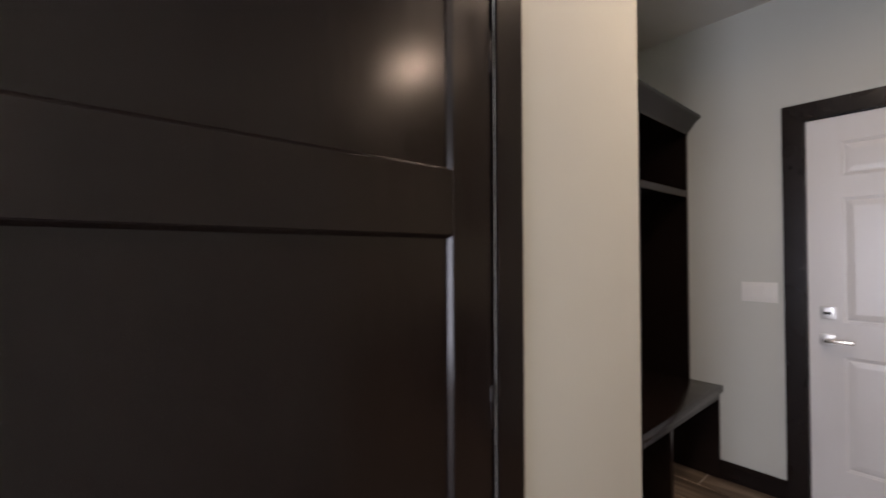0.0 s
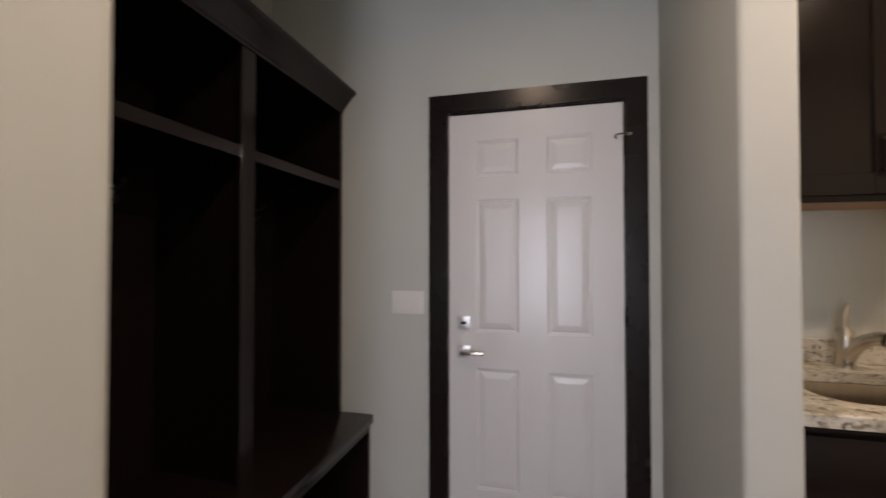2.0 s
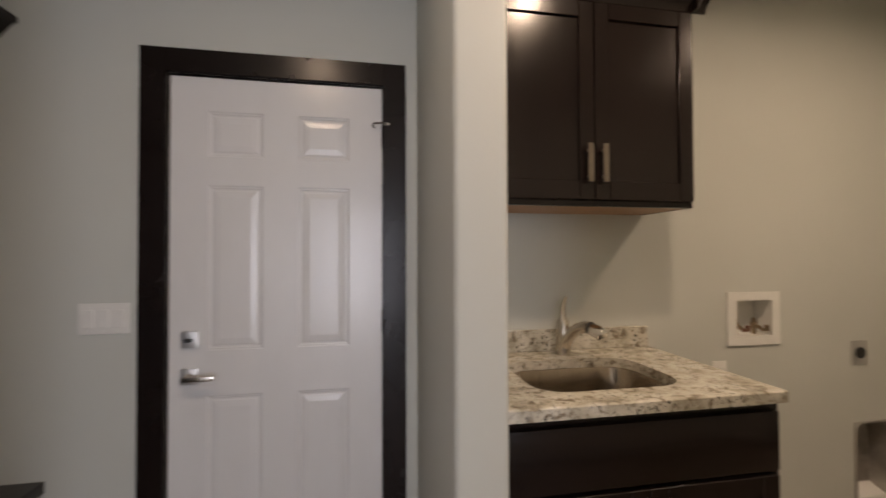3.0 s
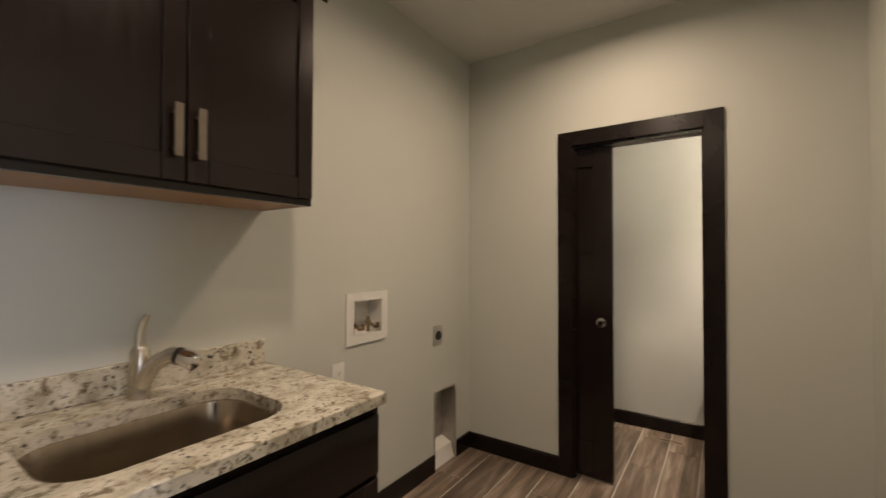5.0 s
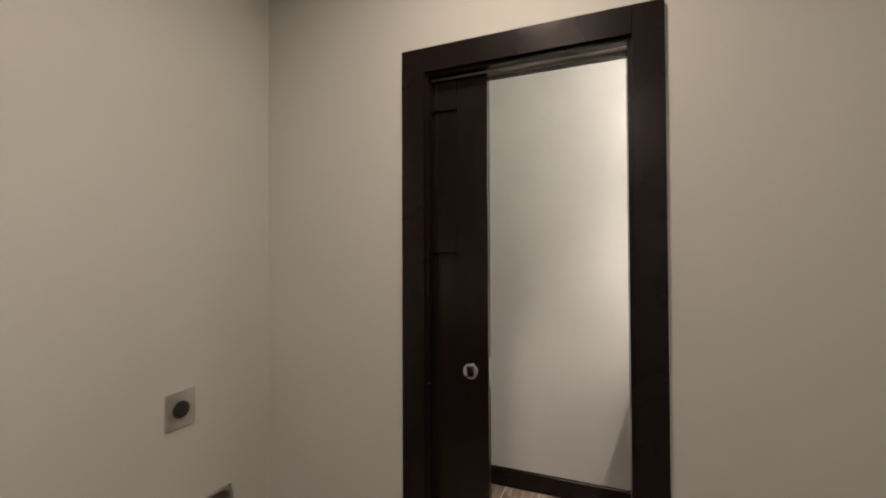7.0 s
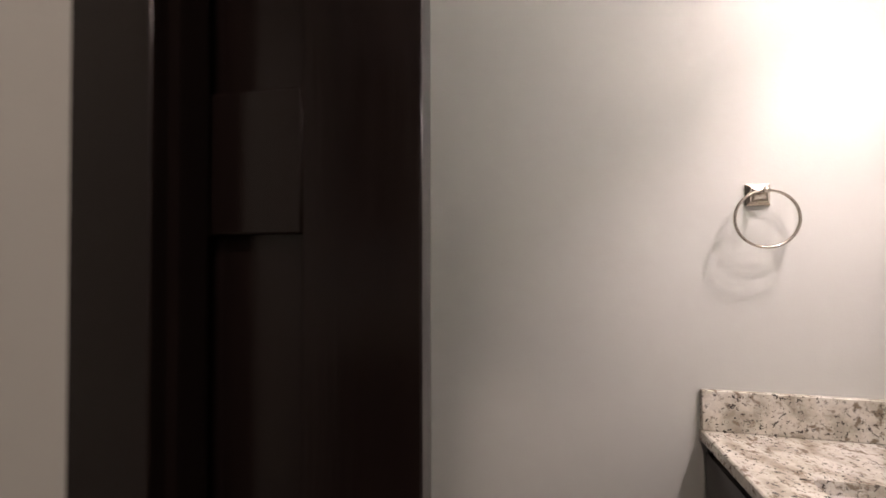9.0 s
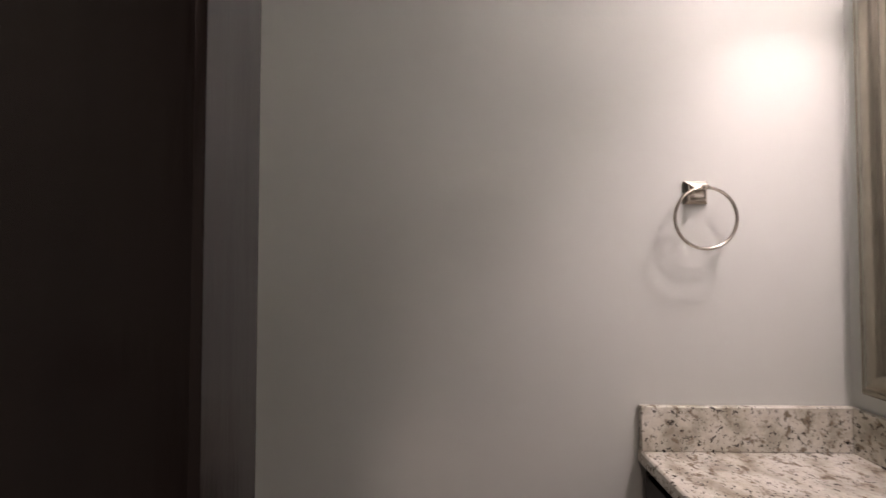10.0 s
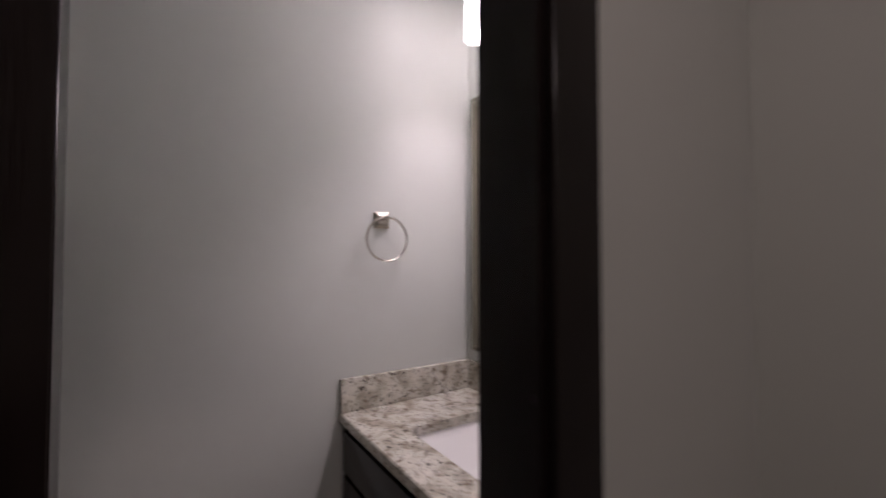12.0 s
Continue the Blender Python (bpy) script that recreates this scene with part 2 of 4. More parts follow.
def bm_slab_with_hole(x0, y0, z0, x1, y1, z1, hole, bevel=0.004):
    """A slab with one opening through it, whose outline is a rounded() list."""
    bm = bmesh.new()
    n = len(hole)
    cxm, cym = (x0 + x1) / 2, (y0 + y1) / 2
    hx, hy = sum(p[0] for p in hole) / n, sum(p[1] for p in hole) / n
    outer = []
    for p in hole:
        d = Vector((p[0] - hx, p[1] - hy))
        s = min(((x1 if d.x > 0 else x0) - hx) / d.x if abs(d.x) > 1e-6 else 1e9, ((y1 if d.y > 0 else y0) - hy) / d.y if abs(d.y) > 1e-6 else 1e9)
        outer.append((hx + d.x * s, hy + d.y * s))
    q = n // 4
    for k, c in enumerate(((x1, y1), (x0, y1), (x0, y0), (x1, y0))):
        best = min(range(k * q, (k + 1) * q), key=lambda i: (outer[i][0] - c[0]) ** 2 + (outer[i][1] - c[1]) ** 2)
        outer[best] = c

    def ring(pts, z):
        return [bm.verts.new((p[0], p[1], z)) for p in pts]
    b = bevel
    inset = [(min(max(p[0], x0 + b), x1 - b), min(max(p[1], y0 + b), y1 - b)) for p in outer]
    loops = [ring(hole, z0), ring(outer, z0), ring(outer, z1 - b), ring(inset, z1), ring(hole, z1)]
    for l0, l1 in zip(loops, loops[1:] + loops[:1]):
        for i in range(n):
            bm.faces.new((l0[i], l0[(i + 1) % n], l1[(i + 1) % n], l1[i]))
    bmesh.ops.recalc_face_normals(bm, faces=bm.faces[:])
    return bm


def bm_basin(outlines):
    """An open bowl from a list of (outline, z), the last one closed."""
    bm = bmesh.new()
    loops = [[bm.verts.new((p[0], p[1], z)) for p in o] for o, z in outlines]
    n = len(loops[0])
    for l0, l1 in zip(loops, loops[1:]):
        for i in range(n):
            bm.faces.new((l0[i], l0[(i + 1) % n], l1[(i + 1) % n], l1[i]))
    bm.faces.new(loops[-1])
    bmesh.ops.recalc_face_normals(bm, faces=bm.faces[:])
    bmesh.ops.reverse_faces(bm, faces=bm.faces[:])
    return bm


def mesh_object(name, bm, material, smooth=False):
    me = bpy.data.meshes.new(name)
    bm.to_mesh(me)
    bm.free()
    for m in (material if isinstance(material, (list, tuple)) else [material]):
        me.materials.append(m)
    if smooth:
        me.polygons.foreach_set("use_smooth", [True] * len(me.polygons))
        me.set_sharp_from_angle(angle=radians(38))
    return new(name, me)


def part(name, bm, material, parent, label="", smooth=True):
    ob = mesh_object(name, bm, material, smooth)
    ob.parent = parent
    if label:
        ob["label"] = label
    return ob


def thing(name, label, category, at=(0, 0, 0), group="", kind=""):
    o = new(name)
    o.empty_display_size = 0.1
    o.location = at
    return tagged(o, label, category, group, kind)


def settle(root):
    """Move a thing's origin to its base while its parts stay where they were built."""
    lows = [root_child.matrix_basis @ Vector(c) for root_child in root.children for c in root_child.bound_box]
    base = Vector((sum(v.x for v in lows) / len(lows), sum(v.y for v in lows) / len(lows), min(v.z for v in lows)))
    root.location = base
    for c in root.children:
        c.location = c.location - base
    return root


def structure(name, bm, material, label, category, smooth=False):
    return tagged(mesh_object(name, bm, material, smooth), label, category, kind="structure")


def wall_cells(u0, u1, z0, z1, holes, make):
    """Boxes that fill a wall but for its rectangular holes (u0, u1, z0, z1)."""
    us = sorted({u0, u1, *[h[0] for h in holes], *[h[1] for h in holes]})
    out = []
    for a, b in zip(us, us[1:]):
        cuts = sorted([(h[2], h[3]) for h in holes if h[0] <= a and h[1] >= b])
        z = z0
        for c0, c1 in cuts:
            if c0 > z:
                out.append(make(a, b, z, c0))
            z = c1
        if z < z1:
            out.append(make(a, b, z, z1))
    return join(*out)


# ---- structure ----
N, E, B, SB, SL = 2.95, 3.40, 4.462, 0.849, 0.902      # north wall, east wall, bath east wall, bath south wall, laundry south wall
E2 = 3.52                                               # bath side of the east wall
WW, WEND = -0.40, 1.517                                 # hall's west wall and its north end
BACK = -1.17                                            # back of the locker alcove
PY0, PY1, PTOP = 1.519, 2.207, 2.03                     # pocket door opening
DX0, DX1, DTOP = -0.19, 0.615, 2.037                    # entry door opening
HX1, HY0 = 0.95, -2.6                                   # hall's east wall and south end
T = 0.12
HEND = 1.09                                             # hall east wall's north end; unseen stretch past SL added to block a reflection

structure("ceiling", bm_box(BACK - T, HY0 - T, H, B + T, N + T, H + 0.1), CEIL, "flat off-white painted ceiling with light texture", "ceiling")
structure("wall_north", wall_cells(BACK - T, B + T, -0.02, H, [(DX0, DX1, -0.02, DTOP), (2.245, 2.506, 0.926, 1.149), (2.972, 3.215, -0.02, 0.492)],
          lambda a, b, c, d: bm_box(a, N, c, b, N + T, d)), WALL, "pale grey-green painted drywall wall with eggshell finish", "wall")
east = wall_cells(SB - T, PY1, -0.02, H, [(PY0, PY1, -0.02, PTOP)], lambda a, b, c, d: bm_box(E, a, c, E2, b, d))
east = join(east, bm_box(E, PY1, -0.02, E + 0.03, N, PTOP + 0.02), bm_box(E2 - 0.03, PY1, -0.02, E2, N, PTOP + 0.02), bm_box(E, PY1, PTOP + 0.02, E2, N, H))
structure("wall_east", east, WALL, "pale grey-green drywall wall with a pocket door opening", "wall")
structure("wall_south", bm_box(HX1 + T, SL - T, -0.02, E, SL, H), WALL, "plain pale grey-green laundry wall", "wall")
# from SL to HEND it is added, out of view, to hide one downlight's reflection
structure("wall_hall_east", bm_box(HX1, HY0, -0.02, HX1 + T, HEND, H), WALL, "plain pale grey-green hall wall", "wall")
CY0, CY1 = -0.145, 0.785                                # closet door opening
west = wall_cells(HY0, WEND - 0.046, -0.02, H, [(CY0, CY1, -0.02, DTOP)], lambda a, b, c, d: bm_box(WW - T, a, c, WW, b, d))
end = bm_prism(rounded(WW - T, WEND - 0.06, WW, WEND, 0.014, 5), -0.02, H, "z")
structure("wall_hall_west", join(west, end), WALL, "pale cream painted hall wall with rounded drywall corner", "wall", True)
structure("wall_alcove_side", bm_box(BACK, WEND - T, -0.02, WW - T, WEND, H), WALL, "painted side wall of the locker alcove", "wall")
structure("wall_alcove_back", bm_box(BACK - T, WEND - T, -0.02, BACK, N, H), WALL, "painted back wall of the locker alcove", "wall")
structure("wall_closet_back", bm_box(WW - T - 0.6, HY0, -0.02, WW - T - 0.5, WEND - T, H), WALL, "plain closet back wall", "wall")
structure("wall_hall_south", wall_cells(WW - T, HX1 + T, -0.02, H, [(-0.28, 0.82, -0.02, 2.1)], lambda a, b, c, d: bm_box(a, HY0 - T, c, b, HY0, d)),
          WALL, "plain hall end wall with a bright glazed opening", "wall")
STW, STE, STY = 0.750, 0.884, 2.190
structure("wall_stub", bm_prism(rounded(STW, STY, STE, N, 0.014, 5), -0.02, H, "z"), WALL, "short painted wing wall with rounded drywall corners", "wall", True)
structure("wall_bath_east", bm_box(B, SB - T, -0.02, B + T, N, H), WALL, "pale grey painted bathroom wall", "wall")
structure("wall_bath_south", bm_box(E2, SB - T, -0.02, B, SB, H), WALL, "pale grey painted bathroom wall behind the mirror", "wall")


def baseboard(name, x0, y0, x1, y1, out):
    """out: the side that faces the room, 'x+', 'x-', 'y+' or 'y-'."""
    h, t = 0.107, 0.014
    if out[0] == "y":
        s = 1 if out[1] == "+" else -1
        prof = [(y0, 0), (y0 + s * t, 0), (y0 + s * t, h - 0.008), (y0 + s * (t - 0.006), h), (y0, h)]
        bm = bm_prism(prof, x0, x1, "x")
    else:
        s = 1 if out[1] == "+" else -1
        prof = [(x0, 0), (x0 + s * t, 0), (x0 + s * t, h - 0.008), (x0 + s * (t - 0.006), h), (x0, h)]
        bm = bm_prism(prof, y0, y1, "y")
    structure(name, bm, TRIM, "dark espresso-stained wooden baseboard", "baseboard")


CAS = 0.088
baseboard("baseboard_north_1", -0.59, N, DX0 - CAS, N, "y-")
baseboard("baseboard_north_2", DX1 + CAS, N, STW, N, "y-")
baseboard("baseboard_north_3", 1.80, N, 2.968, N, "y-")
baseboard("baseboard_north_4", 3.219, N, E - 0.014, N, "y-")
baseboard("baseboard_east_1", E, PY1 + CAS, E, N, "x-")
baseboard("baseboard_east_2", E, SL, E, PY0 - CAS, "x-")
baseboard("baseboard_south", HX1 + T, SL, E - 0.014, SL, "y+")
baseboard("baseboard_stub_1", STW, STY + 0.01, STW, N - 0.014, "x-")
baseboard("baseboard_stub_2", STW + 0.01, STY, STE - 0.01, STY, "y-")
baseboard("baseboard_bath_east", B, 1.402, B, N, "x-")
baseboard("baseboard_hall_west_1", WW, CY1 + CAS, WW, WEND - 0.01, "x+")
baseboard("baseboard_hall_west_2", WW, HY0, WW, CY0 - CAS, "x+")
baseboard("baseboard_hall_east", HX1, HY0, HX1, HEND, "x-")


def shaker(bm_list, axis, pos, depth, u0, u1, z0, z1, stile, rails, recess):
    """Frame boxes of a shaker door standing across an axis; rails: list of (z0, z1). Gives the panel openings."""
    def bx(a, b, c, d, near=0.0, bev=0.002):
        if axis == "y":
            return bm_box(a, pos + near, c, b, pos + depth, d, bev, 1)
        return bm_box(pos + near, a, c, pos + depth, b, d, bev, 1)
    bm_list += [bx(u0, u0 + stile, z0, z1), bx(u1 - stile, u1, z0, z1)]
    for r0, r1 in rails:
        bm_list.append(bx(u0 + stile, u1 - stile, r0, r1))
    gaps = [(a[1], b[0]) for a, b in zip(rails, rails[1:])]
    return gaps, bx


# ---- entry door in the north wall ----
door = thing("door_1", "white six-panel entry door closed in dark casing", "door", kind="structure")
ca = [bm_box(DX0 - CAS, N - 0.019, 0, DX0, N, DTOP + CAS, 0.001, 1), bm_box(DX1, N - 0.019, 0, DX1 + CAS, N, DTOP + CAS, 0.001, 1)]
part("casing", join(*ca), TRIM, door, "dark espresso-stained flat side casing")
part("head_casing", bm_box(DX0, N - 0.019, DTOP, DX1, N, DTOP + CAS, 0.001, 1), TRIM, door, "dark espresso-stained head casing")
part("jamb", join(bm_box(DX0, N + 0.001, 0, DX0 + 0.006, N + T, DTOP), bm_box(DX1 - 0.006, N + 0.001, 0, DX1, N + T, DTOP),
     bm_box(DX0 + 0.006, N + 0.001, DTOP - 0.006, DX1 - 0.006, N + T, DTOP)), TRIM, door, "dark jamb")
SX0, SX1, SY = DX0 + 0.008, DX1 - 0.008, N + 0.004
cols, rows_ = [(-0.050, 0.150), (0.278, 0.478)], [(0.245, 0.815), (0.985, 1.615), (1.725, 1.900)]
slab = wall_cells(SX0, SX1, 0.008, 2.028, [(c0, c1, r0, r1) for c0, c1 in cols for r0, r1 in rows_],
                  lambda a, b, c, d: bm_box(a, SY, c, b, SY + 0.044, d))
slabob = part("slab", slab, WHITE, door, "white painted steel door slab", False)
for c0, c1 in cols:
    for r0, r1 in rows_:
        bm = bmesh.new()
        loops = []
        for ins, dep in ((0, 0), (0.004, 0.003), (0.009, 0.0035), (0.012, 0.007), (0.018, 0.007), (0.023, 0.0045), (0.045, 0.0015)):
            loops.append([bm.verts.new((x, SY + dep, z)) for x, z in ((c0 + ins, r0 + ins), (c1 - ins, r0 + ins), (c1 - ins, r1 - ins), (c0 + ins, r1 - ins))])
        for l0, l1 in zip(loops, loops[1:]):
            for i in range(4):
                bm.faces.new((l0[i], l0[(i + 1) % 4], l1[(i + 1) % 4], l1[i]))
        bm.faces.new(loops[-1])
        part("panel", bm, WHITE, slabob, "", False)
bolt = part("deadbolt", bm_box(-0.137, SY - 0.012, 1.000, -0.077, SY, 1.062, 0.004), SATIN, door, "square polished deadbolt plate")
part("thumbturn", bm_box(-0.120, SY - 0.032, 1.024, -0.094, SY - 0.010, 1.036, 0.003), BLACK, bolt, "dark thumbturn")
lev = part("lever_rose", bm_box(-0.139, SY - 0.010, 0.862, -0.079, SY, 0.922, 0.004), SATIN, door, "square polished lever rose")
part("lever", join(bm_cyl((-0.109, SY, 0.893), (-0.109, SY - 0.05, 0.893), 0.011), bm_box(-0.118, SY - 0.058, 0.884, -0.008, SY - 0.044, 0.902, 0.004)),
     NICKEL, lev, "polished flat door lever")
for hz in (0.25, 1.08, 1.83):
    part("hinge", bm_cyl((SX1 + 0.004, SY - 0.006, hz - 0.045), (SX1 + 0.004, SY - 0.006, hz + 0.045), 0.006, bevel=0.002), TRIM, door, "dark hinge knuckle")
g = part("guard_plate", bm_box(DX1 + 0.001, N - 0.023, 1.872, DX1 + 0.022, N - 0.0185, 1.884, 0.001, 1), NICKEL, door, "small metal swing guard")
part("guard_bar", bm_tube([(DX1 + 0.012, N - 0.022, 1.878), (DX1 - 0.012, N - 0.030, 1.879), (DX1 - 0.040, N - 0.028, 1.877), (DX1 - 0.046, N - 0.024, 1.868),
     (DX1 - 0.038, N - 0.020, 1.860)], [0.0035] * 5, 10), BRONZE, g, "bent dark metal bar")
structure("door_sill", bm_box(DX0, N - 0.01, -0.002, DX1, N + T, 0.007, 0.002, 1), GALV, "metal door threshold", "threshold")
structure("wall_outer_door", bm_box(DX0 - 0.1, N + T, -0.02, DX1 + 0.1, N + T + 0.02, H), WALL, "plain closing panel behind the entry door", "wall")

# ---- closet door in the hall's west wall ----
cd = thing("door_2", "dark espresso shaker closet door standing closed", "door", kind="structure")
part("casing", join(bm_box(WW, CY1, 0, WW + 0.011, CY1 + CAS, DTOP + CAS, 0.001, 1), bm_box(WW, CY0 - CAS, 0, WW + 0.011, CY0, DTOP + CAS, 0.001, 1)), TRIM, cd)
part("head_casing", bm_box(WW, CY0, DTOP, WW + 0.011, CY1, DTOP + CAS, 0.001, 1), TRIM, cd)
part("jamb", join(bm_box(WW - T, CY1 - 0.004, 0, WW - 0.001, CY1, DTOP), bm_box(WW - T, CY0, 0, WW - 0.001, CY0 + 0.004, DTOP),
     bm_box(WW - T, CY0 + 0.004, DTOP - 0.004, WW - 0.001, CY1 - 0.004, DTOP)), TRIM, cd)
fr = []
gaps, bx = shaker(fr, "x", WW - 0.038, 0.035, CY0 + 0.007, CY1 - 0.007, 0.01, DTOP - 0.008, 0.118, [(0.01, 0.22), (1.374, 1.512), (1.91, DTOP - 0.008)], 0.01)
lf = part("door_frame", join(*fr), DARK, cd, "dark stained stiles and rails")
for a, b in gaps:
    part("door_panel", bm_box(WW - 0.034, CY0 + 0.12, a - 0.004, WW - 0.017, CY1 - 0.120, b + 0.004), DARK, lf, "flat dark stained panel")
    bm = bmesh.new()
    y0, y1 = CY0 + 0.1255, CY1 - 0.1255
    rings = []
    for ins, dep in ((0.0, 0.0045), (0.0005, 0.0045), (0.007, 0.0145), (0.007, 0.0165)):
        rings.append([bm.verts.new((WW - dep, y, z)) for y, z in ((y0 + ins, a + ins), (y1 - ins, a + ins), (y1 - ins, b - ins), (y0 + ins, b - ins))])
    for l0, l1 in zip(rings, rings[1:]):
        for i in range(4):
            bm.faces.new((l0[i], l0[(i + 1) % 4], l1[(i + 1) % 4], l1[i]))
    part("panel_moulding", bm, DARK, lf, "sloped dark moulding round the panel", False)
for hz in (0.28, 0.985, 1.80):
    part("hinge", bm_cyl((WW - 0.006, CY1 - 0.007, hz - 0.05), (WW - 0.006, CY1 - 0.007, hz + 0.05), 0.007, bevel=0.002), TRIM, cd, "dark hinge knuckle")

# ---- pocket door ----
pk = thing("door_3", "dark espresso pocket door slid partly open", "door", kind="structure")
part("casing", join(bm_box(E - 0.018, PY0 - CAS, 0, E, PY0, PTOP + CAS, 0.001, 1), bm_box(E - 0.018, PY1, 0, E, PY1 + CAS, PTOP + CAS, 0.001, 1)), TRIM, pk, "dark flat side casing")
part("head_casing", bm_box(E - 0.018, PY0, PTOP, E, PY1, PTOP + CAS, 0.001, 1), TRIM, pk, "dark flat head casing")
part("bath_casing", join(bm_box(E2, PY0 - CAS, 0, E2 + 0.018, PY0, PTOP + CAS, 0.001, 1), bm_box(E2, PY1, 0, E2 + 0.018, PY1 + CAS, PTOP + CAS, 0.001, 1),
     bm_box(E2, PY0, PTOP, E2 + 0.018, PY1, PTOP + CAS, 0.001, 1)), TRIM, pk)
part("jamb", join(bm_box(E - 0.001, PY0, 0, E2 + 0.001, PY0 + 0.012, PTOP), bm_box(E - 0.001, PY1 - 0.012, 0, E + 0.032, PY1, PTOP), bm_box(E2 - 0.032, PY1 - 0.012, 0, E2 + 0.001, PY1, PTOP)),
     TRIM, pk, "dark jamb lining")
part("head_jamb", join(bm_box(E - 0.001, PY0 + 0.012, PTOP - 0.012, E + 0.032, PY1 - 0.012, PTOP), bm_box(E2 - 0.032, PY0 + 0.012, PTOP - 0.012, E2 + 0.001, PY1 - 0.012, PTOP)), TRIM, pk, "dark split head jamb")
part("track", join(bm_box(E + 0.034, PY0 + 0.012, PTOP - 0.003, E + 0.086, PY1 - 0.012, PTOP - 0.0005), bm_box(E + 0.036, PY0 + 0.012, PTOP - 0.012, E + 0.038, PY1 - 0.012, PTOP - 0.003),
     bm_box(E + 0.082, PY0 + 0.012, PTOP - 0.012, E + 0.084, PY1 - 0.012, PTOP - 0.003)), GALV, pk, "pale metal sliding track", False)
PE = 1.986
fr = []
gaps, bx = shaker(fr, "x", 3.440, 0.035, PE, PE + 0.72, 0.012, PTOP - 0.016, 0.115, [(0.012, 0.22), (1.374, 1.512), (1.90, PTOP - 0.016)], 0.01)
pf = part("sliding_leaf", join(*fr), DARK, pk, "dark stained sliding leaf with shaker rails")
for a, b in gaps:
    part("door_panel", bm_box(3.450, PE + 0.112, a - 0.004, 3.465, PE + 0.61, b + 0.004), DARK, pf, "flat dark panel")
part("flush_pull", join(bm_cyl((3.4415, 2.052, 0.951), (3.436, 2.052, 0.951), 0.030, 0.027, 32, 0.002), bm_cyl((3.436, 2.052, 0.951), (3.4345, 2.052, 0.951), 0.012, seg=20)),
     CHROME, pk, "round polished flush pull")
part("edge_pull", bm_box(3.449, PE - 0.0015, 0.90, 3.466, PE + 0.002, 1.0, 0.001, 1), CHROME, pk, "small metal edge pull")

# ---- glazed opening at the hall's south end ----
gw = thing("window_1", "bright glazed hall door with dark frame and daylight behind", "window", kind="structure")
part("window_frame", join(bm_box(-0.28, HY0 - 0.08, 0, -0.18, HY0 - 0.03, 2.1), bm_box(0.72, HY0 - 0.08, 0, 0.82, HY0 - 0.03, 2.1), bm_box(-0.18, HY0 - 0.08, 1.98, 0.72, HY0 - 0.03, 2.1),
     bm_box(-0.18, HY0 - 0.08, 0, 0.72, HY0 - 0.03, 0.2)), TRIM, gw)
pane = part("pane", bm_box(-0.18, HY0 - 0.058, 0.2, 0.72, HY0 - 0.052, 1.98), GLASS, gw)
pane.visible_shadow = False
structure("backdrop", bm_box(-2.2, HY0 - 1.6, -0.5, 2.7, HY0 - 1.58, 3.5), BACKDROP, "plain bright daylight beyond the glazed opening", "backdrop")

# ---- recessed ceiling lights ----
# the hall fixture at CANS[3] is unseen, added to house the fill light
for cx, cy in CANS:
    cl = thing("ceiling_light", "round recessed ceiling downlight, lit warm, with white trim", "ceiling light", group="recessed ceiling lights")
    part("trim_ring", join(*[bm_tube([(cx + 0.085 * math.cos(a * math.tau / 32), cy + 0.085 * math.sin(a * math.tau / 32), H - 0.004) for a in range(33)], [0.012] * 33, 8, 0.4)]), PLASTIC, cl)
    part("lens", bm_cyl((cx, cy, H - 0.005), (cx, cy, H - 0.0005), 0.075, seg=32), LENS, cl, "glowing frosted lens")
    settle(cl)

# ---- locker with bench ----
LY0, LY1, LF, BF = WEND + 0.003, N - 0.003, -0.750, -0.573
lk = thing("hall_locker", "dark espresso built-in mudroom locker with open cubbies and bench", "locker")
part("back_panel", bm_box(BACK + 0.003, LY0, 0.01, BACK + 0.018, LY1, 2.12), DARK, lk)
for a, b in ((LY0, LY0 + 0.02), (LY1 - 0.02, LY1)):
    part("side_panel", bm_box(BACK + 0.018, a, 0.551, LF - 0.018, b, 2.12), DARK, lk)
    part("end_stile", bm_box(LF - 0.018, a if a < 2 else b - 0.028, 0.551, LF, (a + 0.045) if a < 2 else b, 2.12, 0.0015, 1), DARK, lk)
    part("bench_side", bm_box(BACK + 0.018, a, 0.0, BF - 0.018, b, 0.509), DARK, lk)
part("top_panel", bm_box(BACK + 0.018, LY0, 2.10, LF, LY1, 2.12), DARKH, lk)
part("divider", bm_box(BACK + 0.018, 2.243, 0.551, LF - 0.018, 2.263, 2.10), DARK, lk)
part("centre_stile", bm_box(LF - 0.018, 2.217, 0.551, LF, 2.288, 2.10, 0.0015, 1), DARK, lk)
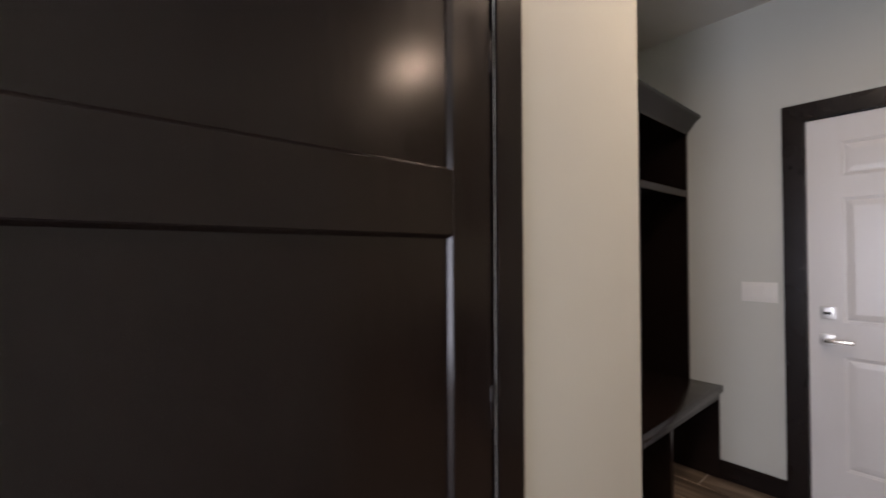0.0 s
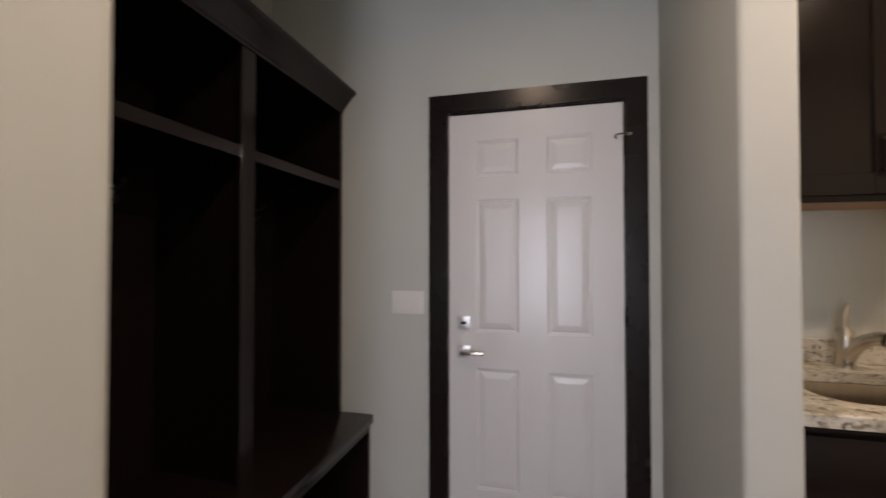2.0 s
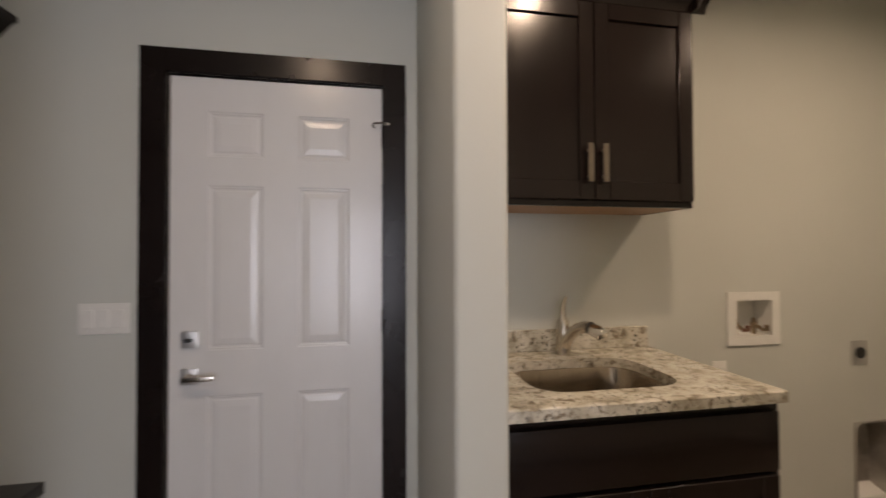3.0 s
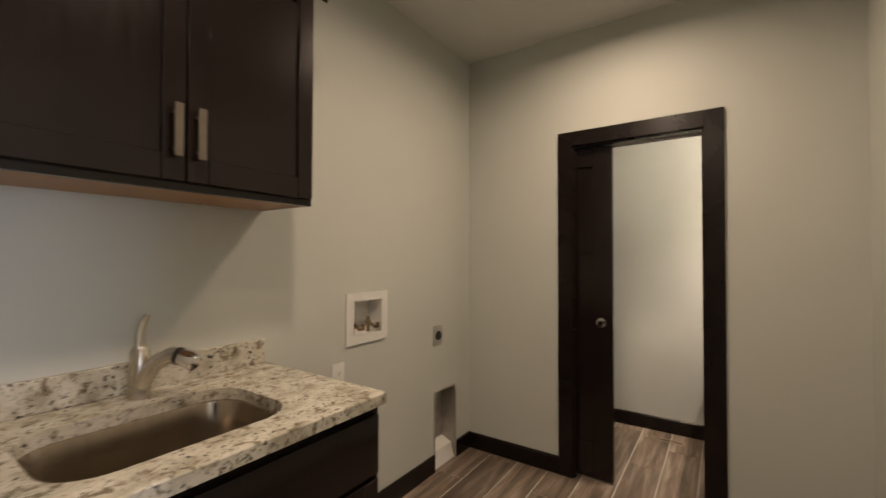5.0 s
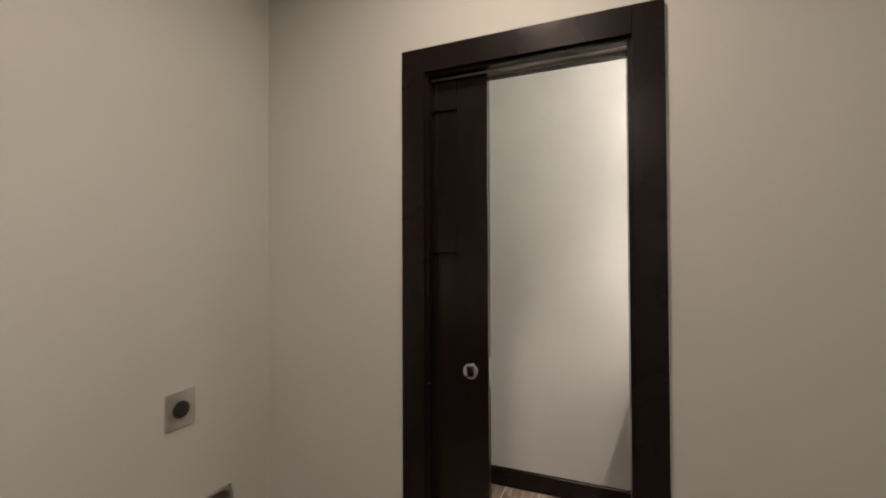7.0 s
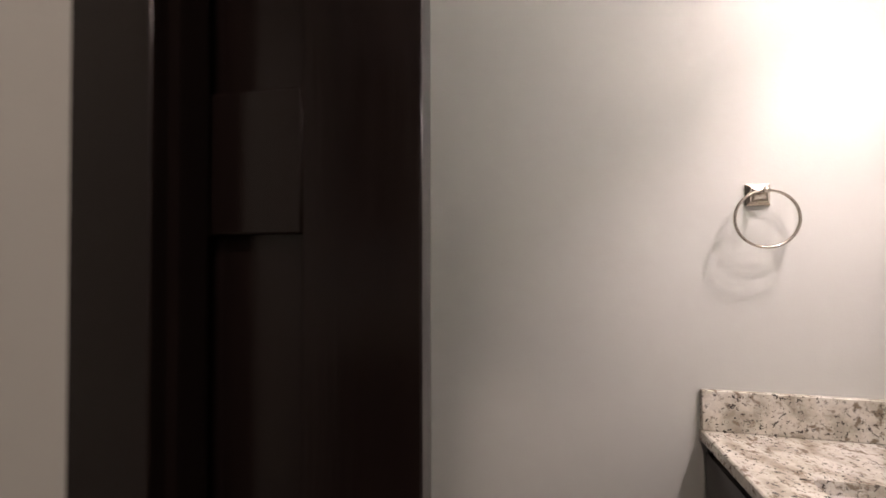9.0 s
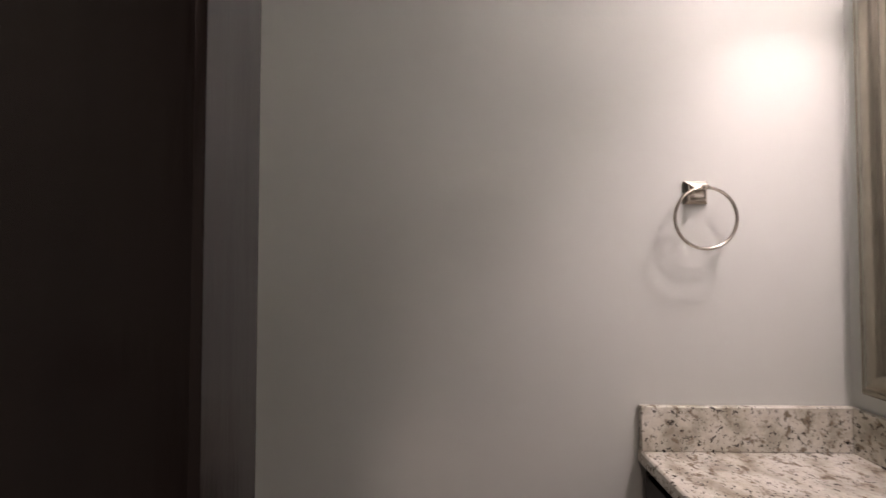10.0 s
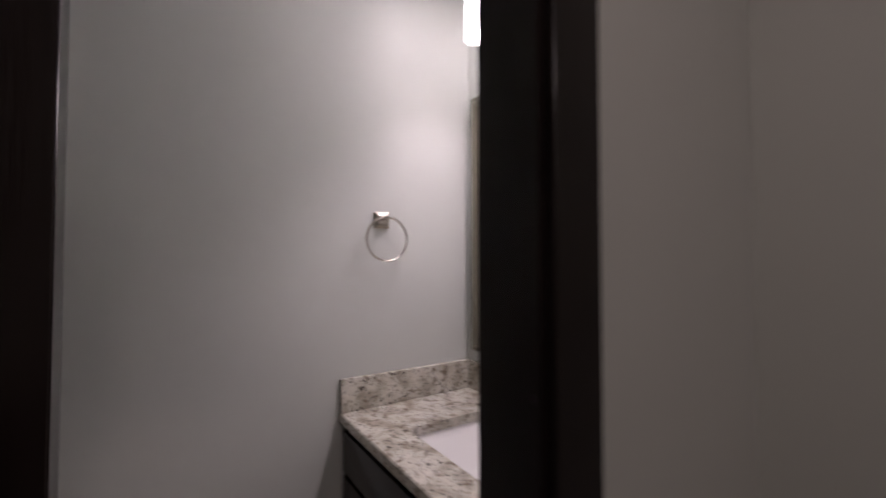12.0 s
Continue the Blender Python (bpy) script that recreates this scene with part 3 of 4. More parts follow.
for a, b in ((LY0 + 0.02, 2.243), (2.263, LY1 - 0.02)):
    part("cubby_shelf", bm_box(BACK + 0.018, a, 1.712, LF - 0.018, b, 1.730), DARKH, lk)
    part("shelf_rail", bm_box(LF - 0.018, max(a, LY0 + 0.046), 1.690, LF, min(b + 0.03, 2.216) if a < 2 else LY1 - 0.029, 1.732, 0.0015, 1) if a < 2 else
         bm_box(LF - 0.018, 2.289, 1.690, LF, LY1 - 0.029, 1.732, 0.0015, 1), DARKH, lk)
    hr = part("hook_rail", bm_box(BACK + 0.018, a, 1.50, BACK + 0.036, b, 1.60, 0.002, 1), DARKH, lk, "dark rail for coat hooks")
    for k in (0.25, 0.75):
        y = a + (b - a) * k
        hx = BACK + 0.036
        part("coat_hook", join(bm_box(hx, y - 0.012, 1.525, hx + 0.005, y + 0.012, 1.585, 0.002, 1),
             bm_tube([(hx, y, 1.572), (hx + 0.04, y, 1.575), (hx + 0.06, y, 1.60)], [0.006, 0.005, 0.007], 10),
             bm_tube([(hx, y, 1.54), (hx + 0.02, y, 1.525), (hx + 0.035, y, 1.545)], [0.006, 0.005, 0.006], 10)), BRONZE, hr, "dark metal coat hook")
crown = [(LF - 0.02, 2.085), (LF + 0.004, 2.085), (LF + 0.006, 2.10), (LF + 0.014, 2.112), (LF + 0.030, 2.130), (LF + 0.052, 2.160), (LF + 0.066, 2.172), (LF + 0.076, 2.176),
         (LF + 0.076, 2.194), (LF - 0.02, 2.194)]
part("crown_moulding", bm_prism(crown, LY0, LY1, "y"), DARKH, lk, "dark stepped crown moulding")
part("bench_seat", bm_box(BACK + 0.018, LY0, 0.509, BF, LY1, 0.551, 0.004), DARKH, lk, "thick dark bench seat")
part("bench_divider", bm_box(BACK + 0.018, 2.235, 0.0, BF - 0.02, 2.270, 0.509, 0.001, 1), DARK, lk)
part("bench_rail", bm_box(BF - 0.036, LY0 + 0.02, 0.470, BF - 0.018, LY1 - 0.02, 0.509), DARKH, lk)
settle(lk)


# ---- switches and outlets ----
def switch_plate():
    o = thing("light_switch", "white three-gang rocker light switch plate", "light switch")
    x0, x1, z0, z1, y = -0.474, -0.308, 1.062, 1.174, N
    part("plate", bm_box(x0, y - 0.006, z0, x1, y, z1, 0.003), PLASTIC, o)
    for i in range(3):
        c = x0 + (x1 - x0) * (i + 0.5) / 3 + (1 - i) * 0.006
        part("rocker", bm_box(c - 0.0165, y - 0.010, z0 + 0.023, c + 0.0165, y - 0.005, z1 - 0.023, 0.0015, 1), PLASTIC, o)
        for zz in (z0 + 0.012, z1 - 0.012):
            part("screw", bm_cyl((c, y - 0.0072, zz), (c, y - 0.0055, zz), 0.003, seg=12), PLASTIC, o)
    settle(o)


switch_plate()
oo = thing("wall_outlet", "white grounded duplex outlet beside the counter", "outlet")
part("plate", bm_box(2.148, N - 0.006, 0.718, 2.222, N, 0.842, 0.003), PLASTIC, oo)
part("receptacle", bm_box(2.168, N - 0.009, 0.744, 2.202, N - 0.005, 0.816, 0.002, 1), PLASTIC, oo)
for zz in (0.763, 0.797):
    for dx in (-0.0065, 0.0065):
        part("slot", bm_box(2.185 + dx - 0.001, N - 0.0094, zz - 0.004, 2.185 + dx + 0.001, N - 0.0085, zz + 0.005), BLACK, oo)
    part("ground_slot", bm_cyl((2.185, N - 0.0094, zz - 0.011), (2.185, N - 0.0085, zz - 0.011), 0.0025, seg=10), BLACK, oo)
settle(oo)
o2 = thing("dryer_outlet", "steel wall plate with a round black dryer receptacle", "outlet")
part("plate", bm_box(2.955, N - 0.005, 0.782, 3.060, N, 0.908, 0.003), SATIN, o2)
part("receptacle", bm_cyl((3.0075, N, 0.845), (3.0075, N - 0.012, 0.845), 0.030, 0.028, 28, 0.002), BLACK, o2, "round black receptacle")
for dx, dz in ((-0.011, 0.008), (0.011, 0.008), (-0.011, -0.008), (0.011, -0.008)):
    part("slot", bm_box(3.0075 + dx - 0.002, N - 0.0128, 0.845 + dz - 0.005, 3.0075 + dx + 0.002, N - 0.0115, 0.845 + dz + 0.005), BRONZE, o2)
settle(o2)

# ---- washer supply box ----
wb = thing("washer_box", "white recessed washer supply box with two brass valves", "supply box")
x0, x1, z0, z1 = 2.230, 2.522, 0.911, 1.164
part("face_frame", wall_cells(x0, x1, z0, z1, [(2.278, 2.476, 0.954, 1.124)], lambda a, b, c, d: bm_box(a, N - 0.010, c, b, N - 0.0005, d)), PLASTIC, wb, "", False)
a0, a1, c0, c1, d = 2.270, 2.484, 0.946, 1.132, 0.085
part("recess", join(bm_box(a0, N, c0, a0 + 0.008, N + d, c1), bm_box(a1 - 0.008, N, c0, a1, N + d, c1), bm_box(a0 + 0.008, N, c0, a1 - 0.008, N + d, c0 + 0.008),
     bm_box(a0 + 0.008, N, c1 - 0.008, a1 - 0.008, N + d, c1), bm_box(a0, N + d, c0, a1, N + d + 0.006, c1)), PLASTIC, wb, "white plastic recess", False)
for vx, m in ((2.318, RED), (2.425, BRASS)):
    vv = part("valve", join(bm_cyl((vx, N + 0.04, 0.954), (vx, N + 0.04, 0.985), 0.010, 0.010, 16), bm_cyl((vx, N + 0.04, 0.985), (vx, N + 0.04, 1.012), 0.0155, 0.0155, 8, 0.002),
              bm_cyl((vx, N + 0.04, 1.012), (vx, N + 0.04, 1.034), 0.0115, 0.009, 16, 0.001), bm_cyl((vx, N + 0.04, 0.998), (vx, N + 0.005, 0.990), 0.0095, 0.0095, 16, 0.001)), BRASS, wb, "brass stop valve")
    part("valve_handle", join(bm_box(vx - 0.004, N - 0.012, 0.975, vx + 0.034, N + 0.004, 0.990, 0.003), bm_box(vx + 0.018, N - 0.012, 0.983, vx + 0.034, N + 0.004, 1.004, 0.003)), m, vv, "small lever handle")
settle(wb)

# ---- dryer vent box ----
dv = thing("dryer_vent_box", "recessed galvanised dryer vent box with rounded top", "vent box")
x0, x1, zt, r = 2.970, 3.217, 0.494, 0.045
outer = [(x0, 0.0), (x1, 0.0)] + [(x1 - r + r * math.cos(radians(a)), zt - r + r * math.sin(radians(a))) for a in range(0, 91, 15)] + \
        [(x0 + r + r * math.cos(radians(a)), zt - r + r * math.sin(radians(a))) for a in range(90, 181, 15)]
cxm, czm = (x0 + x1) / 2, 0.25


def ringbm(pa, ya, pb, yb):
    bm = bmesh.new()
    va, vb = [bm.verts.new((p[0], ya, p[1])) for p in pa], [bm.verts.new((p[0], yb, p[1])) for p in pb]
    for i in range(len(pa)):
        j = (i + 1) % len(pa)
        bm.faces.new((va[i], va[j], vb[j], vb[i]))
    return bm


def shrink(ps, k):
    return [(cxm + (p[0] - cxm) * (1 - k / 0.12), max(0.004, czm + (p[1] - czm) * (1 - k / 0.25))) for p in ps]


lip = join(bm_tube([(p[0], N - 0.004, p[1]) for p in outer[1:] + outer[:1]], [0.0045] * len(outer), 8), ringbm(outer, N - 0.004, shrink(outer, 0.008), N - 0.006), ringbm(outer, N - 0.004, outer, N + 0.002))
part("flange", lip, GALV, dv, "thin metal rim", True)
back = bmesh.new()
back.faces.new([back.verts.new((p[0], N + 0.10, p[1])) for p in shrink(outer, 0.014)])
part("liner", join(ringbm(shrink(outer, 0.008), N - 0.006, shrink(outer, 0.014), N + 0.10), back), GALV, dv, "dull sheet metal recess")
part("duct_collar", join(bm_tube([(3.02 + 0.045 * math.cos(a * math.tau / 28), N + 0.09, 0.40 + 0.045 * math.sin(a * math.tau / 28)) for a in range(29)], [0.006] * 29, 8)), GALV, dv)
part("tag", bm_box(3.000, N + 0.060, 0.345, 3.05, N + 0.064, 0.43, 0.001, 1), PLASTIC, dv, "pale paper tag")
part("bottom_sheet", bm_prism([(N + 0.098, 0.004), (N - 0.004, 0.004), (N + 0.02, 0.10), (N + 0.098, 0.13)], 2.984, 3.20, "x"), PLASTIC, dv, "pale folded cover sheet")
settle(dv)

# ---- upper cabinet ----
UX0, UX1, UY, UZ0, UZ1 = 0.888, 1.793, 2.633, 1.525, 2.30
uc = thing("upper_cabinet", "dark espresso two-door wall cabinet with crown moulding", "wall cabinet")
part("side_panel", bm_box(UX1 - 0.016, UY + 0.02, UZ0, UX1, N - 0.002, UZ1, 0.001, 1), DARK, uc)
part("side_panel", bm_box(UX0, UY + 0.02, UZ0, UX0 + 0.016, N - 0.002, UZ1, 0.001, 1), DARK, uc)
part("top_panel", bm_box(UX0 + 0.016, UY + 0.02, UZ1 - 0.018, UX1 - 0.016, N - 0.002, UZ1), DARKH, uc)
part("back_panel", bm_box(UX0 + 0.016, N - 0.010, UZ0 + 0.03, UX1 - 0.016, N - 0.003, UZ1 - 0.018), DARK, uc)
part("bottom_panel", bm_box(UX0 + 0.0165, UY + 0.0405, UZ0 + 0.001, UX1 - 0.0165, N - 0.003, UZ0 + 0.028), RAWWOOD, uc, "natural wood underside")
part("face_frame", wall_cells(UX0, UX1, UZ0, UZ1, [(UX0 + 0.09, UX1 - 0.035, UZ0 + 0.035, UZ1 - 0.04)], lambda a, b, c, d: bm_box(a, UY + 0.0205, c, b, UY + 0.04, d)), DARK, uc, "", False)
for i, (a, b) in enumerate(((0.958, 1.3685), (1.3725, 1.783))):
    fr = []
    gaps, bx = shaker(fr, "y", UY, 0.020, a, b, UZ0 + 0.022, UZ1 - 0.022, 0.058, [(UZ0 + 0.022, UZ0 + 0.092), (UZ1 - 0.082, UZ1 - 0.022)], 0.01)
    dd = part("door", join(*fr), DARK, uc, "dark shaker cabinet door")
    part("door_panel", bm_box(a + 0.055, UY + 0.009, UZ0 + 0.09, b - 0.055, UY + 0.016, UZ1 - 0.08), DARK, dd)
    px = 1.341 if i == 0 else 1.400
    part("handle", join(bm_box(px - 0.011, UY - 0.028, 1.608, px + 0.011, UY - 0.021, 1.748, 0.002, 1), bm_cyl((px, UY, 1.630), (px, UY - 0.024, 1.630), 0.005, seg=12),
         bm_cyl((px, UY, 1.726), (px, UY - 0.024, 1.726), 0.005, seg=12)), PULL, dd, "flat dull nickel bar pull")
cr = [(0.0, 0.0), (0.006, 0.0), (0.010, 0.015), (0.022, 0.030), (0.045, 0.055), (0.058, 0.064), (0.062, 0.066), (0.062, 0.084), (0.0, 0.084)]
part("crown_front", bm_prism([(UY + 0.02 - o, UZ1 - 0.012 + z) for o, z in cr], UX0, UX1 + 0.062, "x"), DARKH, uc, "dark crown moulding")
part("crown_return", bm_prism([(UX1 + o, UZ1 - 0.012 + z) for o, z in cr], UY - 0.02, N - 0.002, "y"), DARKH, uc)
settle(uc)

# ---- laundry base cabinet, counter, sink, faucet ----
bc = thing("base_cabinet", "dark espresso sink base cabinet with false drawer front", "base cabinet")
BX0, BX1, BY = 0.888, 1.800, 2.345
part("side_panel", bm_box(BX1 - 0.016, BY, 0.0, BX1, N - 0.016, 0.893, 0.001, 1), DARK, bc)
part("side_panel", bm_box(BX0, BY, 0.0, BX0 + 0.016, N - 0.016, 0.893, 0.001, 1), DARK, bc)
part("toe_kick", bm_box(BX0 + 0.016, BY + 0.07, 0.0, BX1 - 0.016, BY + 0.085, 0.105), DARKH, bc)
part("bottom_panel", bm_box(BX0 + 0.016, BY + 0.02, 0.105, BX1 - 0.016, N - 0.02, 0.12), DARKH, bc)
part("face_frame", wall_cells(BX0 + 0.0, BX1, 0.105, 0.893, [(BX0 + 0.05, BX1 - 0.05, 0.14, 0.66)], lambda a, b, c, d: bm_box(a, BY - 0.012, c, b, BY - 0.0005, d)), DARK, bc, "", False)
part("false_drawer_front", bm_box(0.905, BY - 0.033, 0.690, 1.783, BY - 0.0125, 0.868, 0.003), DARKH, bc, "flat dark false drawer front")
for i, (a, b) in enumerate(((0.905, 1.342), (1.346, 1.783))):
    fr = []
    gaps, bx = shaker(fr, "y", BY - 0.033, 0.020, a, b, 0.115, 0.675, 0.058, [(0.115, 0.175), (0.615, 0.675)], 0.01)
    dd = part("door", join(*fr), DARK, bc)
    part("door_panel", bm_box(a + 0.055, BY - 0.024, 0.172, b - 0.055, BY - 0.017, 0.618), DARK, dd)
    px = 1.312 if i == 0 else 1.376
    part("handle", join(bm_box(px - 0.011, BY - 0.061, 0.50, px + 0.011, BY - 0.054, 0.64, 0.002, 1), bm_cyl((px, BY - 0.033, 0.52), (px, BY - 0.056, 0.52), 0.005, seg=12),
         bm_cyl((px, BY - 0.033, 0.62), (px, BY - 0.056, 0.62), 0.005, seg=12)), PULL, dd, "flat dull nickel bar pull")
settle(bc)
CT = 0.931
ctop = thing("laundry_counter", "speckled cream and brown granite counter with backsplash", "countertop")
hole = rounded(1.055, 2.412, 1.568, 2.780, 0.105, 8)
part("slab", bm_slab_with_hole(0.886, 2.302, 0.895, 1.807, N - 0.001, CT, hole), GRANITE, ctop, "polished granite slab")
part("backsplash", bm_box(0.886, N - 0.021, CT + 0.0005, 1.797, N - 0.001, 1.022, 0.002, 1), GRANITE, ctop, "low granite backsplash")
settle(ctop)
sk = thing("laundry_sink", "undermount brushed stainless steel sink, empty", "sink")
part("bowl", bm_basin([(rounded(1.049, 2.406, 1.574, 2.786, 0.108, 8), 0.893), (rounded(1.053, 2.410, 1.570, 2.782, 0.106, 8), 0.885), (rounded(1.060, 2.417, 1.563, 2.775, 0.10, 8), 0.76),
     (rounded(1.070, 2.427, 1.553, 2.765, 0.095, 8), 0.722), (rounded(1.10, 2.457, 1.523, 2.735, 0.08, 8), 0.705), (rounded(1.22, 2.54, 1.40, 2.66, 0.05, 8), 0.700)]), STEEL, sk, "deep steel bowl")
part("drain", bm_cyl((1.31, 2.60, 0.7005), (1.31, 2.60, 0.705), 0.045, 0.042, 28, 0.002), CHROME, sk, "round drain")
settle(sk)
fa = thing("laundry_faucet", "single-lever pull-out faucet in brushed nickel", "faucet")
FX, FY = 1.352, 2.862
part("body", join(bm_cyl((FX, FY, CT), (FX, FY, CT + 0.008), 0.030, 0.028, 28, 0.002), bm_tube([(FX, FY, CT + 0.004), (FX, FY, CT + 0.05), (FX, FY, CT + 0.10), (FX, FY, CT + 0.135), (FX, FY, CT + 0.15)],
     [0.0300, 0.0285, 0.0270, 0.0260, 0.017], 24)), NICKEL, fa)
part("lever", bm_tube([(FX, FY, CT + 0.14), (FX + 0.001, FY + 0.002, CT + 0.165), (FX + 0.005, FY + 0.006, CT + 0.20), (FX + 0.022, FY + 0.012, CT + 0.238)], [0.021, 0.0195, 0.016, 0.010], 16, 0.6), NICKEL, fa, "upright lever handle")
sp = part("spout", bm_tube([(FX, FY - 0.004, CT + 0.030), (FX + 0.008, FY - 0.020, CT + 0.064), (FX + 0.018, FY - 0.040, CT + 0.094), (FX + 0.032, FY - 0.066, CT + 0.117),
     (FX + 0.047, FY - 0.094, CT + 0.128), (FX + 0.056, FY - 0.112, CT + 0.127)], [0.024, 0.024, 0.0235, 0.0235, 0.024, 0.024], 20), NICKEL, fa, "thick arched spout")
part("collar", bm_tube([(FX + 0.0555, FY - 0.111, CT + 0.127), (FX + 0.062, FY - 0.124, CT + 0.124)], [0.0250, 0.0250], 20), BLACK, sp, "black rubber collar")
part("spray_head", bm_tube([(FX + 0.0615, FY - 0.123, CT + 0.124), (FX + 0.072, FY - 0.144, CT + 0.117), (FX + 0.082, FY - 0.164, CT + 0.106), (FX + 0.084, FY - 0.168, CT + 0.103)],
     [0.0255, 0.027, 0.0255, 0.020], 20), CHROME, sp, "polished pull-out spray head")
settle(fa)

# ---- bathroom vanity ----
VX0, VX1, VY = E2 + 0.03, B - 0.003, 1.388
va = thing("bathroom_vanity", "dark espresso bathroom vanity cabinet under a granite top", "vanity")
part("side_panel", bm_box(VX1 - 0.016, SB + 0.005, 0.0, VX1, VY, 0.806, 0.001, 1), DARK, va)
part("side_panel", bm_box(VX0, SB + 0.005, 0.0, VX0 + 0.016, VY, 0.806, 0.001, 1), DARK, va)
part("toe_kick", bm_box(VX0 + 0.016, VY - 0.08, 0.0, VX1 - 0.016, VY - 0.066, 0.1), DARKH, va)
part("face_frame", wall_cells(VX0, VX1, 0.1, 0.806, [(VX0 + 0.05, VX1 - 0.05, 0.14, 0.62)], lambda a, b, c, d: bm_box(a, VY + 0.0005, c, b, VY + 0.010, d)), DARK, va, "", False)
part("false_drawer_front", bm_box(VX0 + 0.02, VY + 0.0105, 0.65, VX1 - 0.025, VY + 0.024, 0.785, 0.003), DARKH, va)
mx = (VX0 + VX1) / 2
for i, (a, b) in enumerate(((VX0 + 0.02, mx - 0.002), (mx + 0.002, VX1 - 0.025))):
    fr = []
    gaps, bx = shaker(fr, "y", VY + 0.0105, 0.0135, a, b, 0.11, 0.635, 0.055, [(0.11, 0.165), (0.58, 0.635)], 0.01)
    dd = part("door", join(*fr), DARK, va)
    part("door_panel", bm_box(a + 0.052, VY + 0.011, 0.162, b - 0.052, VY + 0.016, 0.583), DARK, dd)
settle(va)
VC = 0.842
vt = thing("bathroom_countertop", "speckled cream and black granite vanity top with splashes", "countertop")
part("slab", bm_slab_with_hole(E2 + 0.021, SB + 0.001, 0.810, B - 0.001, 1.418, VC, rounded(3.770, 0.992, 4.205, 1.285, 0.03, 6)), GRANITE, vt, "polished granite slab")
part("backsplash", bm_box(E2 + 0.021, SB + 0.001, VC + 0.0005, B - 0.022, SB + 0.021, 0.959, 0.002, 1), GRANITE, vt)
part("side_splash", bm_box(B - 0.021, SB + 0.001, VC + 0.0005, B - 0.001, 1.416, 0.959, 0.002, 1), GRANITE, vt)
settle(vt)
vs = thing("vanity_sink", "white rectangular undermount porcelain basin", "sink")
part("bowl", bm_basin([(rounded(3.765, 0.987, 4.210, 1.290, 0.033, 6), 0.809), (rounded(3.770, 0.992, 4.205, 1.285, 0.030, 6), 0.797), (rounded(3.780, 1.000, 4.195, 1.277, 0.022, 6), 0.782),
     (rounded(3.865, 1.055, 4.110, 1.205, 0.008, 6), 0.708), (rounded(3.880, 1.065, 4.095, 1.190, 0.012, 6), 0.698), (rounded(3.96, 1.08, 4.02, 1.14, 0.02, 6), 0.692)]), PORCELAIN, vs, "white glazed bowl")
part("drain", bm_cyl((3.99, 1.11, 0.6925), (3.99, 1.11, 0.697), 0.026, 0.024, 24, 0.002), GOLD, vs)
settle(vs)
vf = thing("vanity_faucet", "champagne nickel two-handle centerset bathroom faucet", "faucet")
GX, GY = 3.998, 0.898
part("base", bm_prism(rounded(GX - 0.076, GY - 0.024, GX + 0.076, GY + 0.024, 0.0235, 6), VC, VC + 0.014, "z"), GOLD, vf)
arc = [(GX, GY - 0.004, VC + 0.012), (GX, GY - 0.003, VC + 0.05), (GX, GY - 0.001, VC + 0.085)]
arc += [(GX, GY + 0.050 - 0.050 * math.cos(radians(a)), VC + 0.106 + 0.050 * math.sin(radians(a))) for a in range(0, 151, 12)]
part("spout", bm_tube(arc, [0.024, 0.0185, 0.0165] + [0.016 - 0.0002 * i for i in range(13)], 20, 0.66, (1, 0, 0)), GOLD, vf, "broad arched spout")
part("aerator", bm_cyl((GX, GY + 0.0935, VC + 0.130), (GX, GY + 0.0965, VC + 0.123), 0.009, 0.0085, 18), CHROME, vf, "small round aerator")
for s in (-1, 1):
    hx = GX + s * 0.053
    hp = part("handle_post", bm_tube([(hx, GY, VC + 0.012), (hx, GY, VC + 0.030), (hx, GY, VC + 0.060), (hx, GY, VC + 0.088), (hx, GY, VC + 0.096)], [0.0195, 0.016, 0.0135, 0.0125, 0.009], 20), GOLD, vf)
    part("lever", bm_tube([(hx - s * 0.012, GY, VC + 0.094), (hx + s * 0.012, GY - 0.001, VC + 0.100), (hx + s * 0.045, GY - 0.003, VC + 0.097), (hx + s * 0.082, GY - 0.006, VC + 0.087)],
         [0.012, 0.0115, 0.0095, 0.006], 14, 0.5, (0, 1, 0)), GOLD, hp, "slim flat lever")
settle(vf)

# ---- mirror ----
mi = thing("wall_mirror", "rectangular wall mirror in a stepped champagne frame", "mirror")
MX0, MX1, MZ0, MZ1, MY = 3.565, 4.417, 1.004, 2.056, SB + 0.002
prof = [(0.0, 0.0), (0.0, 0.016), (0.006, 0.022), (0.014, 0.022), (0.018, 0.028), (0.034, 0.036), (0.052, 0.034), (0.062, 0.026), (0.068, 0.022), (0.078, 0.024), (0.086, 0.020),
        (0.092, 0.018), (0.100, 0.021), (0.106, 0.020), (0.106, 0.0)]


def rail_bm(c0, c1):
    """One mitred frame member between two corners (given with the ways inward)."""
    bm = bmesh.new()
    l = [[bm.verts.new((c[0] + c[2] * o, MY + d, c[1] + c[3] * o)) for o, d in prof] for c in (c0, c1)]
    n = len(prof)
    for i in range(n):
        bm.faces.new((l[0][i], l[0][(i + 1) % n], l[1][(i + 1) % n], l[1][i]))
    bm.faces.new(l[0][::-1])
    bm.faces.new(l[1])
    bmesh.ops.recalc_face_normals(bm, faces=bm.faces[:])
    return bm


